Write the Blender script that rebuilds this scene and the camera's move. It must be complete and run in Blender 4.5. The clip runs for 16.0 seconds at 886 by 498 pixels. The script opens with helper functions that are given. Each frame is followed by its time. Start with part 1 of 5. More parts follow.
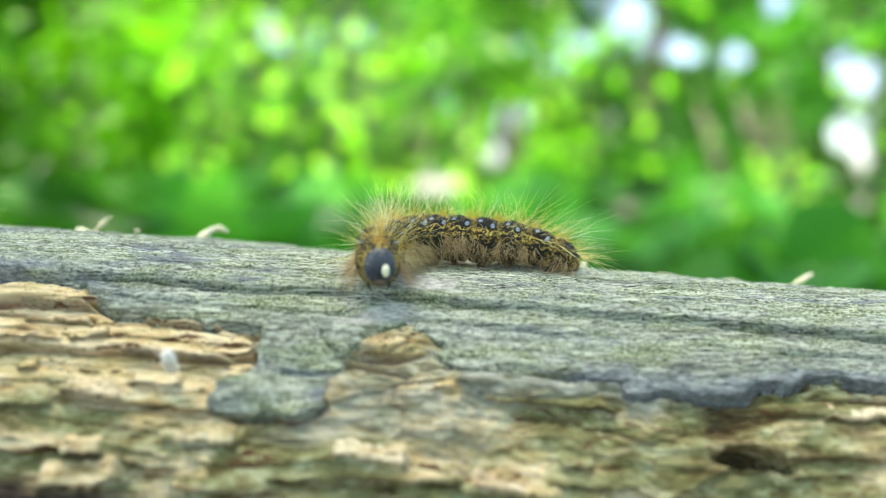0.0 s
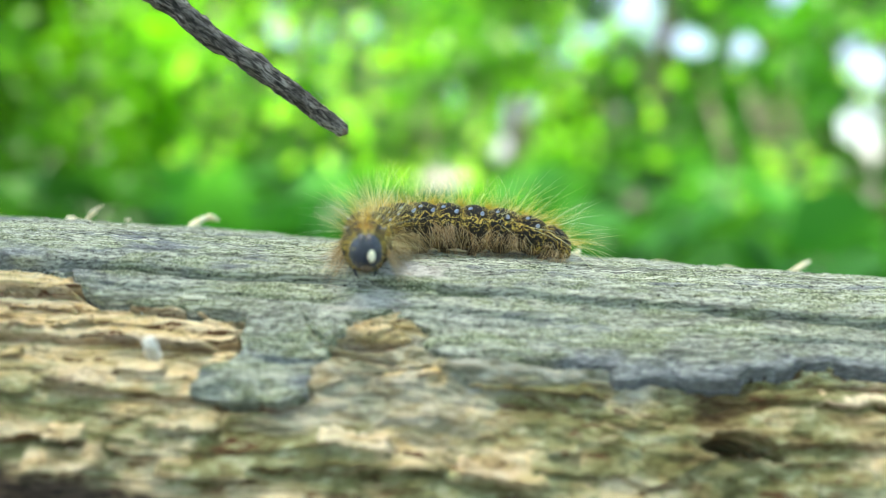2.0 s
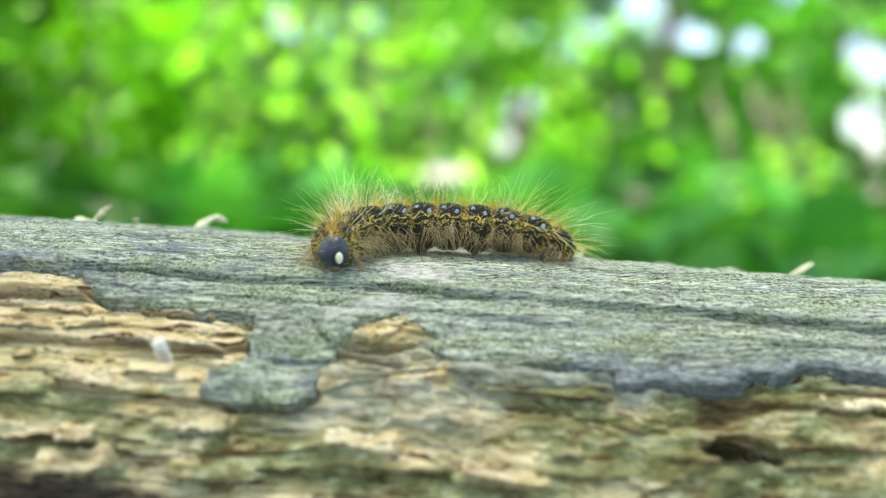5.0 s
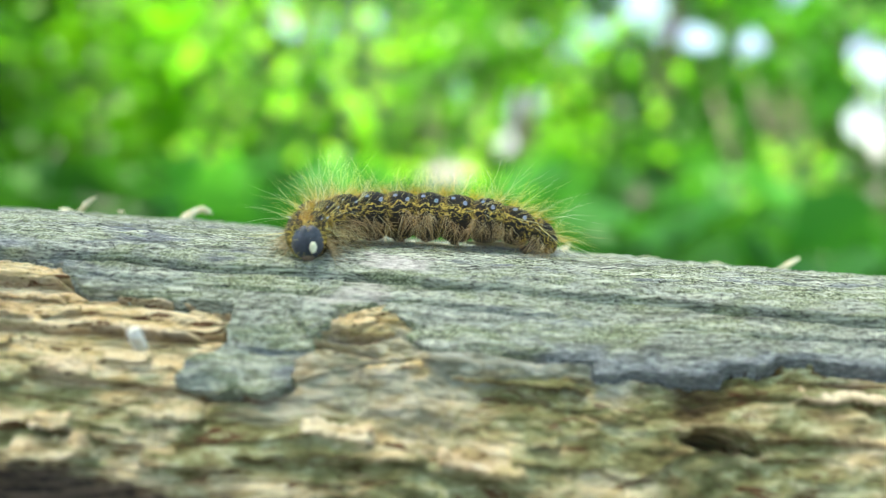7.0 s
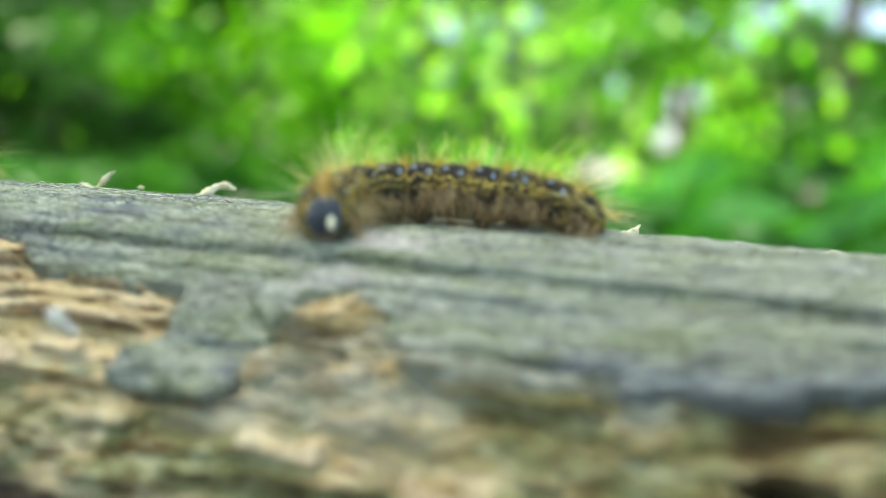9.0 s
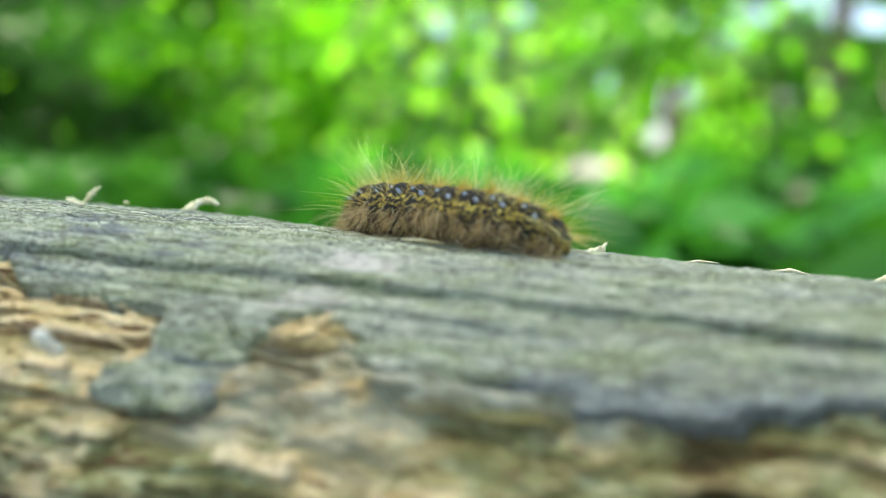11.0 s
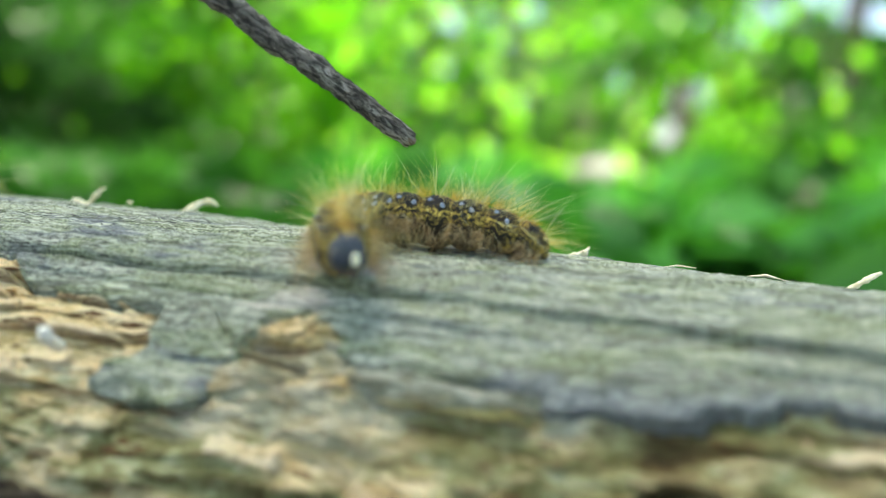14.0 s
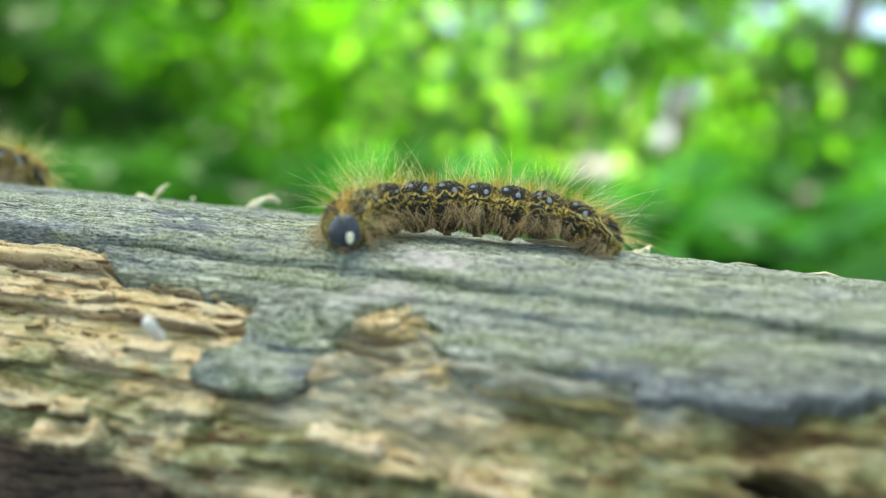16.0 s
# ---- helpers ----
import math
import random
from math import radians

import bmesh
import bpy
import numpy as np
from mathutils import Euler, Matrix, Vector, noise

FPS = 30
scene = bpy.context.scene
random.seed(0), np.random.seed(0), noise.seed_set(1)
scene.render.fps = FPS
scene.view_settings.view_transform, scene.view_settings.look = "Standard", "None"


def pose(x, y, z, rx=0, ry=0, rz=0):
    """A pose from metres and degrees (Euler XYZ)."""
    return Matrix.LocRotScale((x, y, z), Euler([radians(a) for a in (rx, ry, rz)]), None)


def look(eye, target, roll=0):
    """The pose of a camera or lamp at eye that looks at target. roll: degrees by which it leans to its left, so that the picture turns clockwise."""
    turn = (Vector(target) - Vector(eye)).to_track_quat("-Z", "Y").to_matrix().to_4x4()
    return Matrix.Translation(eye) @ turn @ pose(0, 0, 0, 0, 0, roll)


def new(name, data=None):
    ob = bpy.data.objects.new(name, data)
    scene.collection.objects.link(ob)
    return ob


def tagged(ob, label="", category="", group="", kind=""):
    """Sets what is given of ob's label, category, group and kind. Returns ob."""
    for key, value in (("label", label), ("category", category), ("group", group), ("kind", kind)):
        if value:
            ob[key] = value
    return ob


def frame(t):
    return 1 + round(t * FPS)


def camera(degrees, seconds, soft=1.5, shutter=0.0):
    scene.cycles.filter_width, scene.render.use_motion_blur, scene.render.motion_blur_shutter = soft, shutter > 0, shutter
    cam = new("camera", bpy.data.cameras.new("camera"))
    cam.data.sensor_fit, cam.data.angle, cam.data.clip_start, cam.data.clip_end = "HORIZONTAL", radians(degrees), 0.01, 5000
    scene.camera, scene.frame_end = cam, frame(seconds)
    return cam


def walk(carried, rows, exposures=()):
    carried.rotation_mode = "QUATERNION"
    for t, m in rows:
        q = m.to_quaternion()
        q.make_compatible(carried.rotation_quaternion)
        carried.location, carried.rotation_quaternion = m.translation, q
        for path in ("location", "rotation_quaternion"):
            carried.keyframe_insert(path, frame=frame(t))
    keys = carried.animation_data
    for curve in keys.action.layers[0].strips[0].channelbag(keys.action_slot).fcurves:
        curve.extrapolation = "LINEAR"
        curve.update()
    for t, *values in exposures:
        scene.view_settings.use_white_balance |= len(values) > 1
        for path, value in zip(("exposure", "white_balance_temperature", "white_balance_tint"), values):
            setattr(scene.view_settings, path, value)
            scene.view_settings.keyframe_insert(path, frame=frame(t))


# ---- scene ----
cam = camera(59.9, 16.0, 0.85, 0.5)
cam.data.dof.use_dof = True
cam.data.dof.focus_distance = 0.1205
cam.data.dof.aperture_fstop = 6.7
cam.data.dof.aperture_blades = 0
METRES, EYE, TILT, LEAN, TURN = 0.12, 0.088, -3.0, 0.0, 0.0
ROWS = [
    (0.0, 0.0, 0.0, 0.0, 0.0, 0.0, -0.0),
    (0.5, -0.0002, -0.018, 0.0003, 0.32, -0.14, 0.17),
    (1.0, 0.0066, -0.0065, -0.0096, 0.39, -0.28, 0.07),
    (1.5, 0.0192, 0.0009, -0.0114, 0.54, -0.37, 0.31),
    (2.0, 0.0255, 0.0109, -0.0092, 0.61, -0.46, 0.23),
    (2.5, 0.0188, 0.0107, 0.001, 0.68, -0.51, 0.09),
    (3.0, 0.0113, 0.0324, 0.001, 0.71, -0.58, 0.11),
    (5.5, 0.0291, -0.0057, 0.0052, 0.8, -0.91, -0.04),
    (6.0, 0.0354, -0.0083, 0.0089, 0.84, -0.9, -0.0),
    (6.5, 0.0355, -0.0249, -0.0059, 0.83, -0.87, -0.2),
    (7.0, 0.0488, 0.0028, -0.0086, 0.94, -0.91, -0.28),
    (7.5, 0.1313, 0.0681, 0.0448, 4.91, -1.55, -0.29),
    (8.0, 0.2327, 0.152, -0.0104, 9.99, -1.46, -0.54),
    (8.5, 0.1989, 0.1983, -0.0294, 12.24, -1.49, -0.9),
    (9.0, 0.196, 0.2111, -0.0336, 12.35, -1.12, -0.82),
    (9.5, 0.1767, 0.2356, -0.0342, 11.91, -1.28, -1.04),
    (10.0, 0.2259, 0.1769, -0.0053, 11.89, -1.4, -0.96),
    (12.5, 0.2262, 0.1886, -0.0064, 11.23, -1.38, -1.24),
    (13.0, 0.2301, 0.1928, -0.0074, 11.13, -1.42, -1.29),
    (13.5, 0.2504, 0.141, 0.0121, 11.87, -1.6, -1.39),
    (14.0, 0.2625, 0.1445, 0.0051, 12.42, -1.67, -1.57),
    (14.5, 0.2502, 0.1544, -0.0012, 12.56, -1.71, -1.77),
    (15.0, 0.1986, 0.1817, -0.0284, 11.93, -1.69, -2.41),
    (15.5, 0.1515, 0.1391, -0.0205, 11.61, -1.76, -2.02),
    (16.0, 0.1686, 0.0967, -0.0015, 12.01, -1.71, -1.93),
]
EXPOSURES = [(0.0, 1.88, 7200, 6), (7.2, 1.86, 7200, 6), (8.6, 1.70, 7200, 6), (16.0, 1.70, 7200, 6)]
walk(cam, [(t, pose(0, 0, EYE, TILT, LEAN, TURN) @ pose(METRES * x, METRES * y, METRES * z, 90 + pitch, roll, yaw)) for t, x, y, z, yaw, pitch, roll in ROWS], EXPOSURES)

# ---- sky, sun and exposure ----
world = bpy.data.worlds.new("forest_sky")
scene.world = world
world.use_nodes = True
wn = world.node_tree
sky = wn.nodes.new("ShaderNodeTexSky")
sky.sky_type = "NISHITA"
sky.sun_disc = False
sky.sun_elevation = radians(72)
sky.sun_rotation = radians(-118)
sky.air_density, sky.dust_density, sky.ozone_density = 1.0, 1.8, 0.7
wn.nodes["Background"].inputs["Strength"].default_value = 0.17
wn.links.new(sky.outputs["Color"], wn.nodes["Background"].inputs["Color"])

sun = new("sun", bpy.data.lights.new("sun", "SUN"))
sun.data.energy = 6.5
sun.data.angle = radians(28)
sun.data.color = (1.0, 0.95, 0.86)
sun.matrix_world = look((-0.38, -0.2, 1.3), (0, 0, 0))


# ---- materials ----
def nodes_of(name):
    m = bpy.data.materials.new(name)
    m.use_nodes = True
    t = m.node_tree
    return m, t, t.nodes, t.links, t.nodes["Principled BSDF"]


def tex_noise(t, vec, scale, detail=4.0, rough=0.55, distort=0.0):
    n = t.nodes.new("ShaderNodeTexNoise")
    n.inputs["Scale"].default_value = scale
    n.inputs["Detail"].default_value = detail
    n.inputs["Roughness"].default_value = rough
    n.inputs["Distortion"].default_value = distort
    if vec is not None:
        t.links.new(vec, n.inputs["Vector"])
    return n.outputs["Fac"]


def stretched(t, sx, sy, sz):
    c = t.nodes.new("ShaderNodeTexCoord")
    m = t.nodes.new("ShaderNodeMapping")
    m.inputs["Scale"].default_value = (sx, sy, sz)
    t.links.new(c.outputs["Object"], m.inputs["Vector"])
    return m.outputs["Vector"]


def ramp(t, fac, stops):
    r = t.nodes.new("ShaderNodeValToRGB")
    e = r.color_ramp.elements
    while len(e) < len(stops):
        e.new(0.5)
    for el, (p, c) in zip(e, stops):
        el.position, el.color = p, (*c, 1)
    t.links.new(fac, r.inputs["Fac"])
    return r.outputs["Color"]


def mixed(t, fac, a, b, mode="MIX"):
    m = t.nodes.new("ShaderNodeMix")
    m.data_type, m.blend_type = "RGBA", mode
    for value, socket in ((fac, m.inputs[0]), (a, m.inputs[6]), (b, m.inputs[7])):
        if isinstance(value, (int, float)):
            socket.default_value = value
        elif isinstance(value, tuple):
            socket.default_value = (*value, 1)
        else:
            t.links.new(value, socket)
    return m.outputs[2]


def band(t, fac, lo, hi):
    m = t.nodes.new("ShaderNodeMapRange")
    m.interpolation_type = "SMOOTHSTEP"
    m.inputs["From Min"].default_value, m.inputs["From Max"].default_value = lo, hi
    t.links.new(fac, m.inputs["Value"])
    return m.outputs["Result"]


def bumped(t, bsdf, height, strength, distance):
    b = t.nodes.new("ShaderNodeBump")
    b.inputs["Strength"].default_value, b.inputs["Distance"].default_value = strength, distance
    t.links.new(height, b.inputs["Height"])
    t.links.new(b.outputs["Normal"], bsdf.inputs["Normal"])


def crust_material():
    m, t, n, l, b = nodes_of("weathered_crust")
    grain = tex_noise(t, stretched(t, 750, 2900, 2900), 1.0, 6, 0.74)
    speck = tex_noise(t, stretched(t, 2300, 3000, 3000), 1.0, 5, 0.8)
    pits = tex_noise(t, stretched(t, 1500, 2700, 2700), 1.0, 3, 0.6, 0.5)
    lichen = tex_noise(t, stretched(t, 60, 170, 170), 1.0, 8, 0.75, 0.8)
    blue = tex_noise(t, stretched(t, 30, 110, 110), 1.0, 7, 0.7, 0.6)
    streak = tex_noise(t, stretched(t, 130, 1700, 1700), 1.0, 6, 0.72)
    wide = tex_noise(t, stretched(t, 26, 200, 200), 1.0, 7, 0.7)
    base = ramp(t, grain, [(0.36, (0.035, 0.035, 0.03)), (0.44, (0.21, 0.21, 0.185)), (0.52, (0.425, 0.455, 0.385)), (0.61, (0.78, 0.82, 0.70))])
    green = ramp(t, speck, [(0.38, (0.035, 0.048, 0.025)), (0.46, (0.19, 0.225, 0.125)), (0.53, (0.42, 0.47, 0.29)), (0.60, (0.80, 0.83, 0.62))])
    base = mixed(t, band(t, lichen, 0.42, 0.58), base, green)
    base = mixed(t, band(t, blue, 0.53, 0.64), base, ramp(t, grain, [(0.34, (0.06, 0.066, 0.082)), (0.62, (0.38, 0.41, 0.43))]))
    base = mixed(t, band(t, wide, 0.54, 0.66), base, mixed(t, 0.42, base, (0.69, 0.73, 0.57)))
    base = mixed(t, band(t, wide, 0.47, 0.37), base, mixed(t, 0.5, base, (0.07, 0.075, 0.065)))
    base = mixed(t, band(t, streak, 0.545, 0.61), base, (0.74, 0.77, 0.64))
    base = mixed(t, band(t, streak, 0.415, 0.37), base, (0.03, 0.03, 0.027))
    base = mixed(t, band(t, pits, 0.40, 0.355), base, (0.06, 0.06, 0.05))
    # slate-grey older layer laid bare along the broken edge, and the tongue's painted shade line
    worn_shade = n.new("ShaderNodeAttribute")
    worn_shade.attribute_name = "worn_shade"
    base = mixed(t, worn_shade.outputs["Fac"], base, ramp(t, grain, [(0.34, (0.055, 0.059, 0.068)), (0.50, (0.21, 0.23, 0.26)), (0.62, (0.52, 0.55, 0.58))]))
    # bleached, lichen-free spots
    spot = n.new("ShaderNodeAttribute")
    spot.attribute_name = "pale"
    base = mixed(t, spot.outputs["Fac"], base, ramp(t, grain, [(0.36, (0.30, 0.27, 0.24)), (0.50, (0.66, 0.62, 0.58)), (0.60, (0.86, 0.83, 0.78))]))
    l.new(base, b.inputs["Base Color"])
    b.inputs["Roughness"].default_value = 0.82
    b.inputs["Specular IOR Level"].default_value = 0.25
    bumped(t, b, mixed(t, 0.5, grain, speck), 1.0, 0.0009)
    return m


def wood_material(name, dark, mid, pale, rot=0.5):
    m, t, n, l, b = nodes_of(name)
    grain = tex_noise(t, stretched(t, 170, 1150, 1150), 1.0, 7, 0.75, 0.3)
    zone = tex_noise(t, stretched(t, 115, 290, 290), 1.0, 8, 0.72, 0.6)
    tint = tex_noise(t, stretched(t, 38, 120, 120), 1.0, 5, 0.6, 0.6)
    grey = tex_noise(t, stretched(t, 45, 110, 110), 1.0, 6, 0.62, 0.5)
    split = tex_noise(t, stretched(t, 120, 540, 540), 1.0, 6, 0.66, 0.6)
    fine = tex_noise(t, stretched(t, 700, 1600, 1600), 1.0, 4, 0.7)
    where = n.new("ShaderNodeSeparateXYZ")
    c = n.new("ShaderNodeTexCoord")
    l.new(c.outputs["Object"], where.inputs[0])
    base = ramp(t, zone, [(0.33, dark), (0.43, mid), (0.53, pale), (0.66, (0.90, 0.83, 0.64))])
    base = mixed(t, 0.5, base, ramp(t, grain, [(0.36, dark), (0.48, mid), (0.58, pale), (0.68, (0.86, 0.78, 0.58))]))
    base = mixed(t, band(t, tint, 0.50, 0.64), base, mixed(t, 0.55, base, (0.50, 0.38, 0.13)))
    base = mixed(t, band(t, tint, 0.47, 0.37), base, mixed(t, 0.5, base, (0.42, 0.25, 0.10)))
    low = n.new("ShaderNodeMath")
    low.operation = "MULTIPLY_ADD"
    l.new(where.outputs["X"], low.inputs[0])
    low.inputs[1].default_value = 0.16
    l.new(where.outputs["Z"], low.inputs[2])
    damp = n.new("ShaderNodeMath")
    damp.operation = "MAXIMUM"
    l.new(band(t, where.outputs["X"], -0.032, 0.022), damp.inputs[0])
    l.new(band(t, low.outputs[0], 0.061, 0.050), damp.inputs[1])
    lean = n.new("ShaderNodeMath")
    lean.operation = "MULTIPLY_ADD"
    l.new(damp.outputs[0], lean.inputs[0])
    lean.inputs[1].default_value = 0.40 * rot
    l.new(grey, lean.inputs[2])
    weathered = ramp(t, zone, [(0.36, (0.075, 0.052, 0.020)), (0.45, (0.175, 0.158, 0.062)), (0.53, (0.30, 0.29, 0.135)), (0.63, (0.59, 0.58, 0.37))])
    base = mixed(t, band(t, lean.outputs[0], 0.58, 0.72), base, weathered)
    base = mixed(t, band(t, split, 0.415, 0.365), base, (0.13, 0.065, 0.03))
    base = mixed(t, band(t, fine, 0.42, 0.33), base, (0.16, 0.09, 0.045))
    # red-brown broken faces, which also paint the shade under ledges and in cracks
    snap_shade = n.new("ShaderNodeAttribute")
    snap_shade.attribute_name = "break_shade"
    base = mixed(t, snap_shade.outputs["Fac"], base, ramp(t, grain, [(0.42, (0.06, 0.017, 0.010)), (0.66, (0.36, 0.14, 0.07))]))
    ledge, brown = n.new("ShaderNodeAttribute"), n.new("ShaderNodeAttribute")
    ledge.attribute_name, brown.attribute_name = "slate", "stain"
    base = mixed(t, ledge.outputs["Fac"], base, ramp(t, zone, [(0.36, (0.13, 0.11, 0.07)), (0.46, (0.27, 0.265, 0.20)), (0.55, (0.41, 0.41, 0.35)), (0.64, (0.60, 0.57, 0.47))]))
    base = mixed(t, brown.outputs["Fac"], base, ramp(t, zone, [(0.36, (0.07, 0.04, 0.02)), (0.50, (0.20, 0.13, 0.06)), (0.62, (0.36, 0.27, 0.14))]))
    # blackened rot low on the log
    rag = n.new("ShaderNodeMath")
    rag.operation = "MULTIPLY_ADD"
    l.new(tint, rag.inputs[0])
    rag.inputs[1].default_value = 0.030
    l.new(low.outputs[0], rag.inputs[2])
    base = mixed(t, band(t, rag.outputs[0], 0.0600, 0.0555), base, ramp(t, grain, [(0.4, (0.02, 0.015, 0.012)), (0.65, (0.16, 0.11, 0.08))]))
    l.new(base, b.inputs["Base Color"])
    b.inputs["Roughness"].default_value = 0.85
    b.inputs["Specular IOR Level"].default_value = 0.2
    bumped(t, b, mixed(t, 0.4, grain, fine), 1.0, 0.0011)
    return m


def leaf_material(name, low, high, gloss=0.02, through_share=0.5, shade_patches=True):
    m, t, n, l, b = nodes_of(name)
    n.remove(b)
    g = n.new("ShaderNodeNewGeometry")
    col = ramp(t, g.outputs["Random Per Island"], [(0.0, low), (1.0, high)])
    # shade between leaf masses is painted in as dark patches of the colour
    if shade_patches:
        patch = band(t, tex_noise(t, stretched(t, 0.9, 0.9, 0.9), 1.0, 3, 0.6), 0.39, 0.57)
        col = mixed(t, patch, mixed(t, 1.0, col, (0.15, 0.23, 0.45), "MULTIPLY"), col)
    d, tr, gl = n.new("ShaderNodeBsdfDiffuse"), n.new("ShaderNodeBsdfTranslucent"), n.new("ShaderNodeBsdfGlossy")
    gl.inputs["Roughness"].default_value = 0.35
    gl.inputs["Color"].default_value = (0.9, 0.95, 0.9, 1)
    l.new(col, d.inputs["Color"])
    l.new(mixed(t, 1.0, col, (1.15, 1.25, 0.55), "MULTIPLY"), tr.inputs["Color"])
    m1, m2 = n.new("ShaderNodeMixShader"), n.new("ShaderNodeMixShader")
    m1.inputs[0].default_value, m2.inputs[0].default_value = through_share, gloss
    l.new(d.outputs[0], m1.inputs[1])
    l.new(tr.outputs[0], m1.inputs[2])
    l.new(m1.outputs[0], m2.inputs[1])
    l.new(gl.outputs[0], m2.inputs[2])
    l.new(m2.outputs[0], n["Material Output"].inputs["Surface"])
    return m


def hair_material(name, low, high):
    m, t, n, l, b = nodes_of(name)
    g = n.new("ShaderNodeNewGeometry")
    col = ramp(t, g.outputs["Random Per Island"], [(0.0, low), (1.0, high)])
    l.new(col, b.inputs["Base Color"])
    b.inputs["Roughness"].default_value = 0.4
    tr, mx = n.new("ShaderNodeBsdfTranslucent"), n.new("ShaderNodeMixShader")
    l.new(col, tr.inputs["Color"])
    mx.inputs[0].default_value = 0.6
    l.new(b.outputs[0], mx.inputs[1])
    l.new(tr.outputs[0], mx.inputs[2])
    l.new(mx.outputs[0], n["Material Output"].inputs["Surface"])
    return m


def plain_material(name, a, b_col, scale, rough=0.7, bump=0.3, dist=0.0005):
    m, t, n, l, b = nodes_of(name)
    f = tex_noise(t, stretched(t, scale, scale, scale), 1.0, 5, 0.6)
    l.new(ramp(t, f, [(0.3, a), (0.7, b_col)]), b.inputs["Base Color"])
    b.inputs["Roughness"].default_value = rough
    bumped(t, b, f, bump, dist)
    return m


def larva_skin():
    # velvet black back, two wavy golden lines along the flank, speckled brown sides; x runs to the head, z up
    m, t, n, l, b = nodes_of("larva_skin")
    c = n.new("ShaderNodeTexCoord")
    info = n.new("ShaderNodeObjectInfo")
    shift = n.new("ShaderNodeVectorMath")
    shift.operation = "ADD"
    l.new(c.outputs["Object"], shift.inputs[0])
    l.new(info.outputs["Random"], shift.inputs[1])
    sep = n.new("ShaderNodeSeparateXYZ")
    l.new(c.outputs["Object"], sep.inputs[0])

    def maths(op, a, b=None, third=None):
        q = n.new("ShaderNodeMath")
        q.operation = op
        for socket, value in zip(q.inputs, (a, b, third)):
            if isinstance(value, (int, float)):
                socket.default_value = value
            elif value is not None:
                l.new(value, socket)
        return q.outputs[0]

    def grain(scale, detail=3, rough=0.6):
        q = n.new("ShaderNodeMapping")
        q.inputs["Scale"].default_value = (scale, scale, scale)
        l.new(shift.outputs[0], q.inputs["Vector"])
        return tex_noise(t, q.outputs["Vector"], 1.0, detail, rough)

    side = maths("ABSOLUTE", maths("ARCTAN2", sep.outputs["Y"], sep.outputs["Z"]))
    wave = maths("SINE", maths("MULTIPLY", sep.outputs["X"], 2600.0))
    wob = maths("MULTIPLY_ADD", maths("SUBTRACT", grain(1100), 0.5), 0.9, side)
    line = maths("MULTIPLY_ADD", wave, 0.07, wob)
    spots, fine = grain(2100, 4, 0.7), grain(4200, 3, 0.7)
    K, D = (0.006, 0.005, 0.005), (0.020, 0.013, 0.008)
    Y, O, B = (0.74, 0.54, 0.12), (0.24, 0.13, 0.02), (0.035, 0.022, 0.012)
    r = n.new("ShaderNodeMapRange")
    r.inputs["From Min"].default_value, r.inputs["From Max"].default_value = 0.0, 2.6
    l.new(line, r.inputs["Value"])
    col = ramp(t, r.outputs[0], [(0.05, O), (0.10, D), (0.16, K), (0.415, K), (0.428, Y), (0.440, Y), (0.453, K), (0.535, K), (0.545, Y), (0.553, Y), (0.563, K), (0.72, D), (1.0, B)])
    # golden flecks off the velvet patch
    off = n.new("ShaderNodeMapRange")
    off.interpolation_type = "SMOOTHSTEP"
    off.inputs["From Min"].default_value, off.inputs["From Max"].default_value = 0.0013, 0.0024
    l.new(maths("ABSOLUTE", maths("ADD", sep.outputs["X"], -0.0001)), off.inputs["Value"])
    low = maths("MULTIPLY", band(t, wob, 0.85, 1.1), band(t, spots, 0.62, 0.67))
    joint = maths("MULTIPLY", off.outputs[0], band(t, spots, 0.50, 0.58))
    col = mixed(t, maths("MAXIMUM", joint, low), col, ramp(t, fine, [(0.40, (0.13, 0.065, 0.015)), (0.66, Y)]))
    l.new(col, b.inputs["Base Color"])
    b.inputs["Roughness"].default_value = 0.55
    b.inputs["Specular IOR Level"].default_value = 0.25
    bumped(t, b, spots, 0.8, 0.0004)
    return m


M_CRUST = crust_material()
M_WOOD = wood_material("bare_rotten_wood", (0.34, 0.195, 0.075), (0.79, 0.57, 0.30), (0.95, 0.81, 0.56))
M_INNER = plain_material("dark_crust_rim", (0.022, 0.011, 0.008), (0.10, 0.045, 0.028), 900, 0.9, 0.6, 0.0005)
M_WOOD_PALE = wood_material("pale_wood", (0.40, 0.24, 0.12), (0.74, 0.56, 0.34), (0.90, 0.79, 0.58), 0.0)
# one foliage in several tones: sun and shade are put into the leaf colours
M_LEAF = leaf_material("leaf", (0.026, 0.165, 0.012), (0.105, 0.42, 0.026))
M_LEAF_DEEP_SHADE = leaf_material("deep_shade_leaf", (0.014, 0.07, 0.014), (0.04, 0.15, 0.024), shade_patches=False)
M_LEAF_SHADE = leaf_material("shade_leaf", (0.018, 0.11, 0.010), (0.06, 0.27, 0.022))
M_LEAF_MID = leaf_material("mid_leaf", (0.026, 0.15, 0.025), (0.08, 0.32, 0.055), shade_patches=False)
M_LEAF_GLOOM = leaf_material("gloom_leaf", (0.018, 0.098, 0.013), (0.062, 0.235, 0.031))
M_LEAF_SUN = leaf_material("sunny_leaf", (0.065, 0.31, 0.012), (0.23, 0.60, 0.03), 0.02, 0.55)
# spray leaves: base colour brightened to stand for sunlit leaves
M_LEAF_PALE = leaf_material("bright_lit_leaf", (0.42, 0.84, 0.06), (0.64, 0.90, 0.15), 0.03, 0.5, False)
